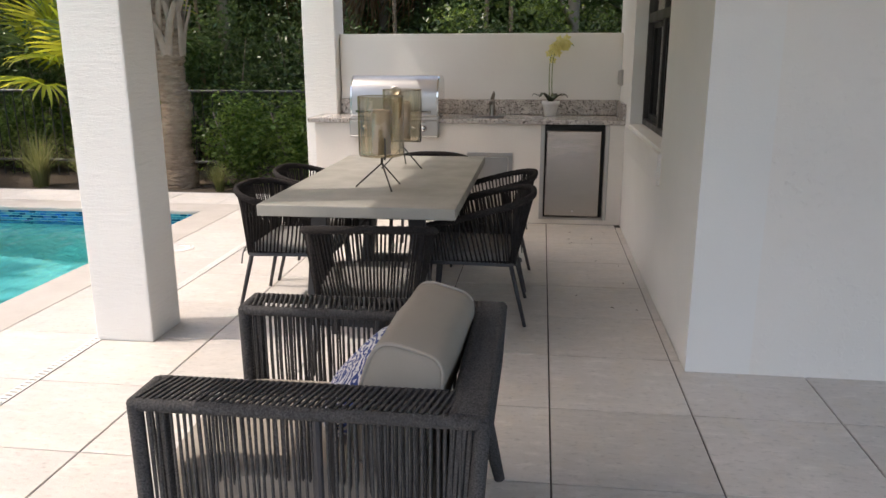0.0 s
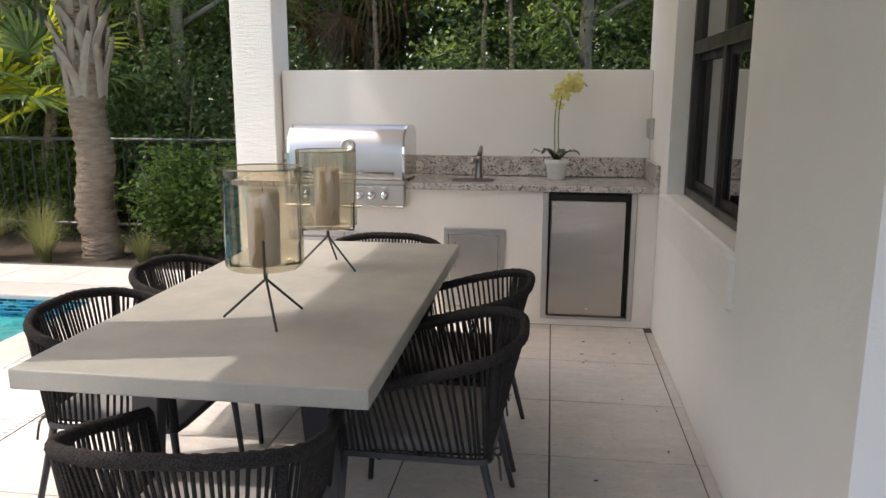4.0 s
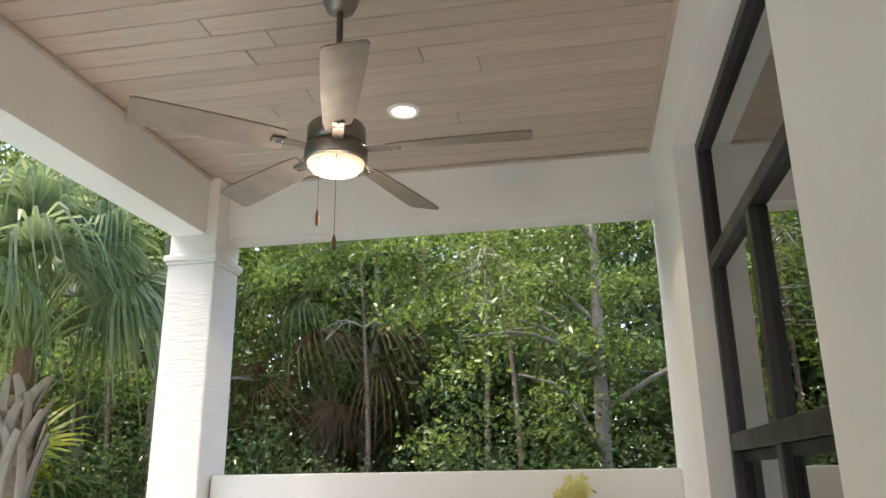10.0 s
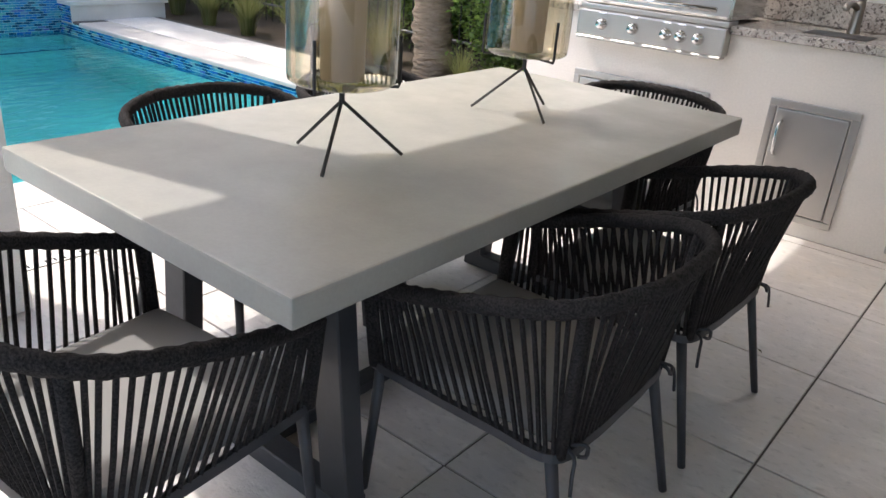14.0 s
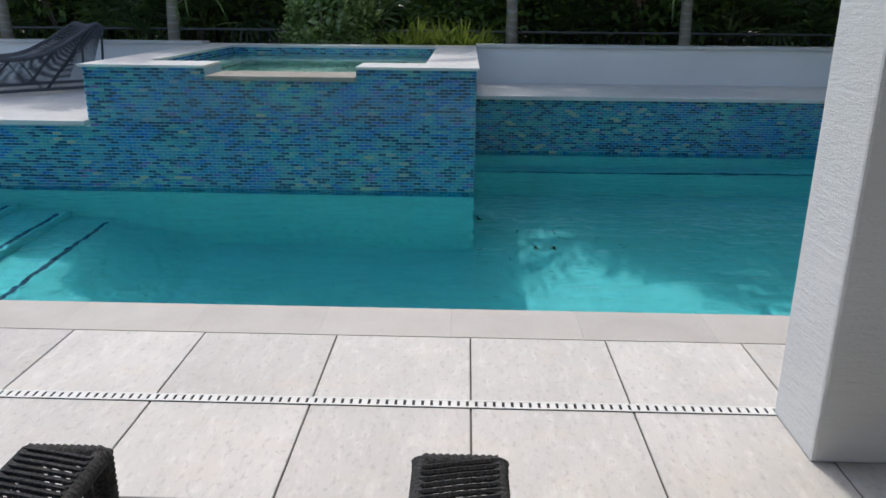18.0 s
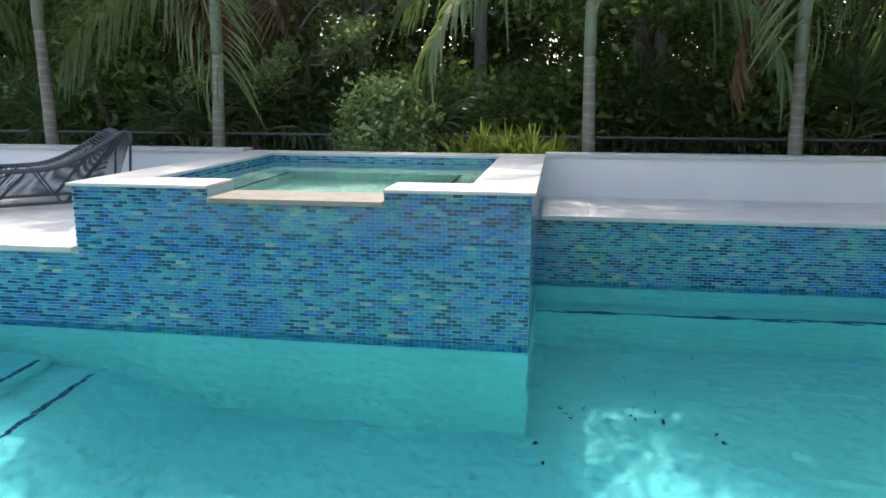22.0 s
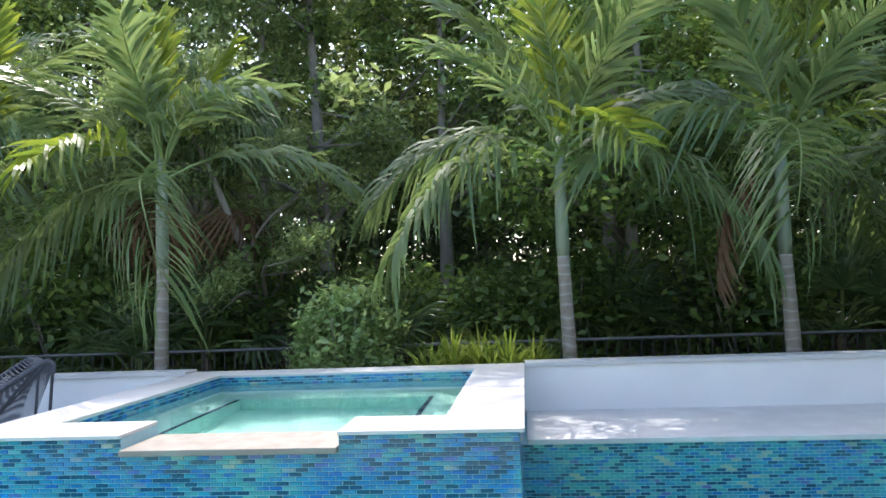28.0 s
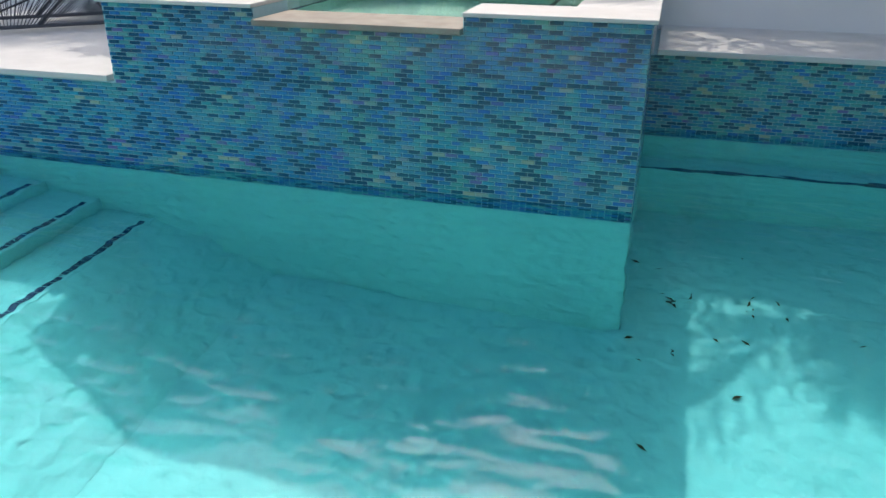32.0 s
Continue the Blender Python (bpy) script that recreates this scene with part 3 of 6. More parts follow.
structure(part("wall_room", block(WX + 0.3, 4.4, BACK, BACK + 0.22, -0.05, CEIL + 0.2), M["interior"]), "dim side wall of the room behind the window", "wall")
bm = block(WX - 0.022, WX + 0.10, 4.72, 6.66, 0.715, SILL + 0.004, 0.006)
for q in bm.verts:
    if q.co.z > 0.9 and q.co.x < WX + 0.02:
        q.co.z -= 0.026
sill = structure(part("window_sill", bm, M["trim"]), "white painted sill band below the window", "sill")

# window
window = thing("window_1", pose(0, 0, 0), "tall bronze-framed sliding window with tinted panes", "window")
tagged(window, kind="structure")
WP = WX + 0.13
for nm, box in (("jamb", (WIN_S, WIN_S + 0.05, SILL, HEAD)), ("jamb", (WIN_N - 0.05, WIN_N, SILL, HEAD)), ("head", (WIN_S + 0.05, WIN_N - 0.05, HEAD - 0.05, HEAD)),
                ("bottom_rail", (WIN_S + 0.05, WIN_N - 0.05, SILL + 0.004, SILL + 0.05)), ("middle_rail", (WIN_S + 0.05, WIN_N - 0.05, 1.742, 1.812)),
                ("transom", (WIN_S + 0.05, WIN_N - 0.05, 2.53, 2.59)), ("mullion", (5.63, 5.685, 1.812, 2.53)), ("mullion", (5.625, 5.69, SILL + 0.05, 1.742))):
    part(nm, block(WP - 0.03, WP + 0.05, *box, 0.004, 1), M["frame"], window)
for y0, y1, dx in ((WIN_S + 0.05, 5.62, 0.0), (5.695, WIN_N - 0.05, 0.02)):
    sash = part("sash", block(WP - 0.01 + dx, WP + 0.02 + dx, y0, y0 + 0.045, SILL + 0.05, 1.742, 0.003, 1), M["black"], window)
    for b in ((y1 - 0.045, y1, SILL + 0.05, 1.742), (y0 + 0.045, y1 - 0.045, SILL + 0.05, SILL + 0.095), (y0 + 0.045, y1 - 0.045, 1.70, 1.742)):
        part("sash_bar", block(WP - 0.01 + dx, WP + 0.02 + dx, *b, 0.003, 1), M["black"], sash)
    part("pane", block(WP + 0.003 + dx, WP + 0.009 + dx, y0 + 0.045, y1 - 0.045, SILL + 0.095, 1.70), M["pane"], sash)
for y0, y1, z0, z1 in ((WIN_S + 0.05, 5.63, 1.812, 2.53), (5.685, WIN_N - 0.05, 1.812, 2.53), (WIN_S + 0.05, WIN_N - 0.05, 2.59, HEAD - 0.05)):
    part("pane", block(WP + 0.003, WP + 0.009, y0, y1, z0, z1), M["pane"], window)

# low wall, columns, beams
structure(part("wall_low", block(-2.03, WX, BACK, BACK + 0.20, -0.05, 1.69, 0.01), M["stucco"]), "white stucco half-height wall behind the outdoor kitchen", "wall")


def column(x0, x1, y0, y1):
    c = thing("column", pose((x0 + x1) / 2, (y0 + y1) / 2, 0), "square white stucco column with a thin moulded cap", "column", "patio columns")
    tagged(c, kind="structure")
    w, d = (x1 - x0) / 2, (y1 - y0) / 2
    part("shaft", block(-w, w, -d, d, 0, 2.965, 0.012), M["stucco_rough"], c)
    bm = bmesh.new()
    for k, (z0, z1) in enumerate(((2.965, 2.986), (2.986, 3.025))):
        e = 0.010 + 0.012 * k
        block(-w - e, w + e, -d - e, d + e, z0, z1, 0.005, 1, bm)
    part("cap", bm, M["trim"], c)
    part("neck", block(-w + 0.003, w - 0.003, -d + 0.003, d - 0.003, 3.025, CEIL - 0.002, 0.008), M["stucco"], c)
    return c


column(-2.437, -2.112, 3.575, 3.90)
column(-2.36, -2.042, 7.27, 7.61)


def slanted(x0a, x1a, ya, x0b, x1b, yb, z0, z1):
    v = [(x0a, ya, z0), (x1a, ya, z0), (x1b, yb, z0), (x0b, yb, z0), (x0a, ya, z1), (x1a, ya, z1), (x1b, yb, z1), (x0b, yb, z1)]
    return v, [(3, 2, 1, 0), (4, 5, 6, 7), (0, 1, 5, 4), (1, 2, 6, 5), (2, 3, 7, 6), (3, 0, 4, 7)]


structure(raw("beam", *slanted(-2.50, -2.29, ROOF_S, -2.34, -2.115, 7.41, BEAM, CEIL + 0.2), M["stucco"]), "white stucco roof beam over the columns", "beam")
structure(part("beam", block(-2.34, WX, 7.41, 7.60, BEAM, CEIL + 0.2), M["stucco"]), "white stucco roof beam over the half wall", "beam")
structure(part("roof", block(-2.60, 6.3, ROOF_S, 7.62, CEIL + 0.2, CEIL + 0.45), M["stucco"]), "flat patio roof slab", "roof")

# boarded ceiling: one mesh of boards with open joints
bm = block(-2.6, 6.3, ROOF_S, 7.5, CEIL + 0.03, CEIL + 0.06)
y = ROOF_S
rnd = random.Random(4)
while y < 7.40:
    cut = [-2.5, rnd.uniform(-1.4, -0.2), rnd.uniform(1.0, 2.6), 6.1]
    for a, b in zip(cut, cut[1:]):
        block(a + 0.001, b - 0.001, y + 0.002, min(y + 0.131, 7.41), CEIL, CEIL + 0.02, 0.004, 1, bm)
    y += 0.135
structure(part("ceiling", bm, M["ceiling"]), "whitewashed tongue-and-groove board ceiling", "ceiling")
for box in ((-2.04, WX, 7.385, 7.41), ):
    structure(part("trim", block(box[0], box[1], box[2], box[3], CEIL - 0.022, CEIL - 0.001, 0.004, 1), M["ceiling"]), "whitewashed ceiling edge strip", "trim")
structure(part("trim", block(WX - 0.022, WX, CORNER, 7.385, CEIL - 0.022, CEIL - 0.001, 0.004, 1), M["ceiling"]), "whitewashed ceiling edge strip along the house", "trim")
structure(raw("trim", *slanted(-2.29, -2.265, ROOF_S, -2.117, -2.092, 7.265, CEIL - 0.022, CEIL - 0.001), M["ceiling"]), "whitewashed ceiling edge strip along the beam", "trim")

# ---- outdoor kitchen ----
kit = thing("kitchen_island", pose(0, 0, 0), "cream stucco outdoor kitchen base along the half wall", "kitchen base")
for b in ((-2.13, -1.80, 0.002, 0.895), (-1.80, -1.02, 0.002, 0.77), (-1.02, -0.07, 0.002, 0.895), (-0.07, 0.53, 0.002, 0.045), (0.53, WX - 0.002, 0.002, 0.895)):
    part("base_panel", block(b[0], b[1], FACE, BACK - 0.13 if b[3] < 0.8 else BACK - 0.002, b[2], b[3]), M["cream"], kit)
top = thing("countertop", pose(0, 0, 0), "polished speckled grey granite worktop with a short backsplash", "countertop")
bm = block(-2.19, -1.80, FACE - 0.035, BACK - 0.004, 0.90, 0.94, 0.006)
block(-0.98, WX - 0.004, FACE - 0.035, BACK - 0.004, 0.90, 0.94, 0.006, bm=bm)
block(-1.80, -0.98, 7.22, BACK - 0.004, 0.90, 0.94, 0.006, bm=bm)
part("slab", bm, M["granite"], top)
part("backsplash", block(-2.03, WX - 0.032, BACK - 0.034, BACK - 0.005, 0.9425, 1.08, 0.003, 1), M["granite"], top)
part("backsplash", block(WX - 0.03, WX - 0.004, FACE - 0.03, BACK - 0.036, 0.9425, 1.08, 0.003, 1), M["granite"], top)
# The sink hollow's dark is put into a flat plate on the worktop.
basin = part("sink_basin", block(-0.69, -0.41, 6.90, 7.12, 0.941, 0.943, 0.0008, 1), M["iron"], top, "thin dark plate standing for the small undermount sink opening")

# fridge
fr = thing("refrigerator", pose(0.229, FACE, 0.045), "stainless steel undercounter refrigerator in a steel surround", "refrigerator")
for b in ((-0.30, -0.262, 0.0, 0.85), (0.262, 0.30, 0.0, 0.85)):
    part("surround", block(b[0], b[1], -0.012, 0.02, b[2], b[3], 0.004, 1), M["steel"], fr)
part("surround", block(-0.262, 0.262, -0.012, 0.02, 0.0, 0.022, 0.004, 1), M["steel"], fr)
part("cavity", block(-0.262, 0.262, 0.02, 0.5, 0.0, 0.85), M["black"], fr, "black recess round the door")
door = part("door", block(-0.25, 0.228, -0.03, 0.018, 0.035, 0.80, 0.008, 2), M["door_steel"], fr, "brushed steel door")
part("grip", block(-0.252, 0.252, -0.034, 0.018, 0.802, 0.842, 0.008, 2), M["black"], fr, "black plastic top grip")
part("lock", lathe([(0, 0), (0.008, 0), (0.008, 0.006), (0, 0.006)], 12), M["chrome"], door).matrix_local = pose(0, -0.030, 0.085, 90)


# steel access doors
def access_door(x0, x1, z0, z1, hinge):
    w, h = x1 - x0, z1 - z0
    d = thing("access_door", pose((x0 + x1) / 2, FACE, z0), "brushed stainless steel access door with a bow handle", "access door", "kitchen access doors")
    for b in ((-w / 2, w / 2, h - 0.035, h), (-w / 2, w / 2, 0, 0.035), (-w / 2, -w / 2 + 0.035, 0.035, h - 0.035), (w / 2 - 0.035, w / 2, 0.035, h - 0.035)):
        part("frame", block(b[0], b[1], -0.014, 0.01, b[2], b[3], 0.005, 2), M["steel"], d)
    part("panel", block(-w / 2 + 0.042, w / 2 - 0.042, -0.022, 0.005, 0.042, h - 0.042, 0.006, 2), M["steel"], d)
    hx = (-w / 2 + 0.075) * hinge
    part("handle", tube(smooth_line([(hx, -0.02, h - 0.10), (hx, -0.05, h - 0.115), (hx, -0.058, h - 0.18), (hx, -0.05, h - 0.245), (hx, -0.02, h - 0.26)], 12), 0.009), M["chrome"], d, "chrome bow handle", True)


access_door(-0.725, -0.318, 0.075, 0.643, 1)
access_door(-1.80, -1.41, 0.13, 0.60, -1)
access_door(-1.405, -1.02, 0.13, 0.60, 1)

# grill
grill = thing("gas_grill", pose(-1.385, FACE, 0.77), "stainless steel built-in gas grill with a closed curved hood", "grill")
GW = 0.405
part("control_panel", block(-GW, GW, -0.075, 0.06, 0.02, 0.155, 0.01, 2), M["steel"], grill)
part("drip_edge", block(-GW + 0.005, GW - 0.005, -0.082, -0.01, 0.005, 0.021, 0.004, 1), M["steel"], grill)
part("ledge", block(-GW, GW, -0.055, 0.06, 0.157, 0.185, 0.006, 2), M["steel"], grill)
arc = [(-0.030, 0.19), (-0.034, 0.24)] + [(0.13 - 0.165 * math.cos(a), 0.36 + 0.185 * math.sin(a)) for a in (radians(x) for x in (0, 15, 30, 45, 60, 75, 90))] + [(0.30, 0.54), (0.41, 0.50), (0.42, 0.19)]
v = [(sx * (GW - 0.02), y, z) for sx in (-1, 1) for y, z in arc]
k = len(arc)
hood = raw("hood", v, [(i, i + 1, k + i + 1, k + i) for i in range(k - 1)], M["hood_steel"], grill, "curved brushed steel hood", True)
for sx in (-1, 1):
    v = [(sx * (GW - d), y, z) for d in (0.02, 0.004) for y, z in arc]
    f = [tuple(range(k))[::sx], tuple(range(k, 2 * k))[::-sx]] + [(i, (i + 1) % k, k + (i + 1) % k, k + i) for i in range(k)]
    side = raw("hood_side", v, f, M["chrome"], grill, "darker steel hood end plate")
part("hood_rim", tube([(-GW + 0.02, -0.036, 0.195), (GW - 0.02, -0.036, 0.195)], 0.008), M["steel"], hood)
part("hood_handle", tube([(-0.34, -0.085, 0.235), (0.34, -0.085, 0.235)], 0.012, 12), M["chrome"], hood, "long tubular handle", True)
for sx in (-0.30, 0.30):
    part("handle_post", tube([(sx, -0.03, 0.235), (sx, -0.085, 0.235)], 0.009), M["chrome"], hood)
g = part("thermometer", lathe([(0, 0.012), (0.030, 0.012), (0.034, 0.018), (0.044, 0.018), (0.048, 0.008), (0.048, 0)], 28), M["steel"], hood, "round hood thermometer", True)
g.matrix_local = pose(0.02, -0.030, 0.41, 74)
for sx in (-0.255, -0.075, 0.105, 0.185, 0.275):
    kn = part("knob", lathe([(0.030, 0), (0.030, 0.006), (0.023, 0.010), (0.021, 0.036), (0.017, 0.040), (0, 0.040)], 20), M["chrome"], grill, "", True)
    kn.matrix_local = pose(sx, -0.075, 0.09, 90)
    part("bezel", tube([(sx - 0.02, -0.079, 0.145), (sx + 0.02, -0.079, 0.145)], 0.004), M["chrome"], grill)

# faucet
fa = thing("faucet", pose(-0.53, 7.17, 0.94), "short brushed steel faucet with a lever", "faucet")
part("body", lathe([(0.032, 0), (0.030, 0.01), (0.025, 0.03), (0.024, 0.13), (0.020, 0.152), (0, 0.155)], 18), M["nickel"], fa, "", True)
part("spout", tube(smooth_line([(0, 0, 0.11), (-0.02, -0.06, 0.135), (-0.03, -0.12, 0.13), (-0.03, -0.125, 0.11)], 10), 0.015), M["nickel"], fa, "", True)
part("lever", tube([(0, 0, 0.15), (0.012, 0.01, 0.20), (0.016, 0.0, 0.225)], [0.019, 0.015, 0.008]), M["nickel"], fa, "", True)

# orchid
po = thing("potted_orchid", pose(0.01, 7.16, 0.942), "yellow-green orchid in a white ceramic pot on the worktop", "potted plant")
part("pot", lathe([(0, 0.002), (0.055, 0.0), (0.058, 0.004), (0.074, 0.10), (0.083, 0.105), (0.085, 0.14), (0.079, 0.14), (0.075, 0.12), (0, 0.118)], 28), M["ceramic"], po, "white ceramic pot", True)
part("moss", lathe([(0, 0.14), (0.05, 0.133), (0.074, 0.122)], 16), M["soil"], po)
rnd = random.Random(7)
for i in range(7):
    a = i * 0.9 + 0.3
    L = rnd.uniform(0.12, 0.19)
    d = Vector((math.cos(a), math.sin(a), 0))
    w = Vector((-d.y, d.x, 0)) * 0.024
    v, f = [], []
    for j, (s, ww, h) in enumerate(((0, 0.4, 0), (0.3, 0.95, 0.055), (0.65, 1, 0.075), (0.9, 0.6, 0.062), (1, 0.05, 0.05))):
        c = d * (0.015 + L * s) + Vector((0, 0, 0.13 + h * rnd.uniform(0.8, 1.3)))
        v += [c - w * ww, c + Vector((0, 0, -0.006)), c + w * ww]
        if j:
            b = 3 * j
            f += [(b - 3, b - 2, b + 1, b), (b - 2, b - 1, b + 2, b + 1)]
    raw("leaf", v, f, M["orchid_leaf"], po, "dark strap leaf", True)
for s, (ox, bend) in enumerate(((-0.01, 0.20), (0.015, 0.10))):
    line = smooth_line([(ox, 0, 0.13), (ox - 0.01, 0, 0.32), (ox - 0.005, 0, 0.50), (ox + 0.03, 0, 0.63), (ox + bend * 0.6, -0.02, 0.68 - 0.04 * s), (ox + bend, -0.03, 0.63)], 22)
    st = part("stem", tube(line, 0.004, 6), M["petiole"], po, "", True)
    for i in range(11):
        c = line[9 + i + s] + Vector((rnd.uniform(-0.03, 0.03), rnd.uniform(-0.03, 0.02), rnd.uniform(-0.03, 0.02)))
        bm = bmesh.new()
        face = rnd.uniform(-0.7, 0.7)
        for j in range(5):
            a = j * math.tau / 5 + rnd.uniform(0, 0.4)
            u = Vector((math.cos(a), -0.25 + 0.3 * math.sin(face), math.sin(a))).normalized()
            t = u.cross(Vector((0, 1, 0))).normalized() * 0.015
            q = [bm.verts.new(c + x) for x in (Vector(), u * 0.020 + t, u * 0.041 + Vector((0, -0.008, 0)), u * 0.020 - t)]
            bm.faces.new(q)
        part("flower", bm, M["orchid"], po, "yellow-green petals")
ot = thing("outlet_box", pose(WX, 7.24, 1.22), "grey weatherproof outlet box on the stucco wall", "outlet box")
part("box", block(-0.03, -0.001, -0.04, 0.04, 0, 0.14, 0.006), M["steel"], ot)
part("cover", block(-0.044, -0.031, -0.036, 0.036, 0.006, 0.134, 0.006), M["steel"], ot)
part("tab", block(-0.048, -0.045, -0.008, 0.008, 0.05, 0.09, 0.001, 1), M["steel"], ot)


# ---- ceiling fan and downlight ----
fan = thing("ceiling_fan", pose(-0.70, 5.58, CEIL), "brushed nickel ceiling fan with five taupe blades and a lit bowl", "ceiling fan")
part("canopy", lathe([(0, -0.001), (0.075, -0.001), (0.075, -0.03), (0.055, -0.075), (0.02, -0.085), (0, -0.085)], 28), M["nickel"], fan, "", True)
part("downrod", tube([(0, 0, -0.02), (0, 0, -0.50)], 0.0135, 14), M["nickel"], fan, "", True)
part("motor", lathe([(0, -0.49), (0.04, -0.49), (0.045, -0.52), (0.10, -0.535), (0.112, -0.55), (0.112, -0.61), (0.09, -0.625), (0, -0.625)], 32), M["nickel"], fan, "", True)
part("blade_hub", lathe([(0, -0.627), (0.112, -0.627), (0.12, -0.645), (0.12, -0.68), (0.11, -0.69), (0, -0.69)], 32), M["nickel"], fan, "", True)
part("light_bowl", lathe([(0.109, -0.692), (0.106, -0.705), (0.09, -0.722), (0.05, -0.734), (0, -0.737)], 28), M["bulb"], fan, "lit frosted glass bowl", True)
for i in range(5):
    a = radians(2 + 72 * i)
    ib = part("blade_iron", block(0.10, 0.25, -0.022, 0.022, -0.645, -0.638, 0.002, 1), M["nickel"], fan)
    ib.matrix_local = Matrix.Rotation(a, 4, "Z")
    v, f = [], []
    prof = [(0.20, 0.045), (0.26, 0.056), (0.45, 0.066), (0.64, 0.072), (0.73, 0.072), (0.745, 0.060)]
    for j, (s, w) in enumerate(prof):
        for z in (-0.637, -0.630):
            v += [(s, -w, z - 0.016), (s, w, z + 0.016)]
        if j:
            b, p_ = 4 * j, 4 * (j - 1)
            f += [(p_, b, b + 1, p_ + 1), (p_ + 2, p_ + 3, b + 3, b + 2), (p_, p_ + 2, b + 2, b), (p_ + 1, b + 1, b + 3, p_ + 3)]
    e = 4 * (len(prof) - 1)
    f += [(0, 1, 3, 2), (e, e + 2, e + 3, e + 1)]
    bl = raw("blade", v, f, M["blade"], fan, "taupe grained blade")
    bl.matrix_local = Matrix.Rotation(a, 4, "Z")
    for q in ((0.21, -0.012), (0.21, 0.012), (0.24, 0.0)):
        part("screw", lathe([(0.006, 0), (0.005, -0.004), (0, -0.005)], 8), M["chrome"], bl).matrix_local = pose(q[0], q[1], -0.646)
for dx, dl, mk in ((-0.03, 0.20, 0), (0.035, 0.30, 1)):
    ch = part("pull_chain", tube([(dx, -0.10, -0.70), (dx, -0.10, -0.72 - dl)], 0.0016, 5), M["nickel"], fan)
    part("pull_knob", lathe([(0.003, 0.02), (0.008, 0.0), (0.007, -0.035), (0, -0.045)], 10), M["wood"] if "wood" in M else M["nickel"], ch, "small turned pull knob", True).matrix_local = pose(dx, -0.10, -0.73 - dl)
for o in fan.children:
    if not o.name.startswith("canopy"):
        o.location.z -= 0.05
dl = thing("downlight", pose(-0.68, 6.62, CEIL), "round lit recessed ceiling downlight with a white rim", "downlight")
part("rim", lathe([(0.062, -0.001), (0.062, -0.008), (0.085, -0.010), (0.092, -0.001)], 32), M["ceramic"], dl, "", True)
part("lens", lathe([(0.061, -0.002), (0.03, -0.004), (0, -0.0045)], 24), M["downlight"], dl, "glowing lens", True)

# ---- dining table ----
TX0, TX1, TY0, TY1, TZ = -1.52, -0.485, 3.66, 5.66, 0.755
tab = thing("dining_table", pose((TX0 + TX1) / 2, (TY0 + TY1) / 2, 0), "grey concrete-topped dining table on dark trestle legs", "table")
tw, tl = (TX1 - TX0) / 2, (TY1 - TY0) / 2
part("tabletop", block(-tw, tw, -tl, tl, TZ - 0.06, TZ, 0.006), M["concrete"], tab, "smooth grey concrete top")
for s in (-1, 1):
    yy = s * (tl - 0.31)
    for x in (-1, 1):
        bm = block(-0.045, 0.045, -0.03, 0.03, 0.0, TZ - 0.062, 0.004, 1)
        for v in bm.verts:
            v.co.x += x * (0.328 - 0.09 * v.co.z)
            v.co.y += yy
        part("leg", bm, M["charcoal"], tab)
    part("foot_bar", block(-0.37, 0.37, yy - 0.033, yy + 0.033, 0.0, 0.06, 0.004, 1), M["charcoal"], tab)
    part("top_bar", block(-0.34, 0.34, yy - 0.03, yy + 0.03, TZ - 0.122, TZ - 0.062, 0.004, 1), M["charcoal"], tab)
part("stretcher", block(-0.03, 0.03, -tl + 0.31, tl - 0.31, 0.01, 0.05, 0.004, 1), M["charcoal"], tab)


# ---- hurricane lanterns ----
def lantern(m, turn):
    L = thing("hurricane_lantern", m, "smoked glass hurricane with an ivory candle on a tripod", "candle holder", "lanterns on the table")
    part("glass", lathe([(0, 0.188), (0.118, 0.188), (0.128, 0.196), (0.130, 0.21), (0.130, 0.52)], 40), M["amber"], L, "smoked amber glass cylinder", True)
    part("glass_lip", tube([(0.13 * math.cos(k * math.tau / 40), 0.13 * math.sin(k * math.tau / 40), 0.52) for k in range(40)], 0.0026, 6, closed=True), M["amber_rim"], L, "polished glass rim", True)
    part("candle", lathe([(0, 0.197), (0.052, 0.197), (0.055, 0.43), (0.051, 0.443), (0.03, 0.436), (0, 0.436)], 28), M["wax"], L, "thick ivory pillar candle", True)
    part("wick", tube([(0, 0, 0.435), (0.002, 0, 0.455)], 0.0015, 5), M["black"], L)
    for i in range(3):
        a = radians(-70 + 120 * i)
        c, s = math.cos(a + radians(turn)), math.sin(a + radians(turn))
        part("leg", tube([(0, 0, 0.145), (0.157 * c, 0.157 * s, 0.005)], 0.0045, 8), M["iron"], L)
        c, s = math.cos(a), math.sin(a)
        part("prong", tube([(0, 0, 0.182), (0.134 * c, 0.134 * s, 0.182), (0.136 * c, 0.136 * s, 0.19), (0.136 * c, 0.136 * s, 0.30)], 0.0042, 8), M["iron"], L)
    part("stem", tube([(0, 0, 0.138), (0, 0, 0.185)], 0.007, 8), M["iron"], L)
    return L


lantern(pose(-0.972, 4.222, TZ), 11)
lantern(pose(-0.995, 5.03, TZ, 0, 0, 52), -9)


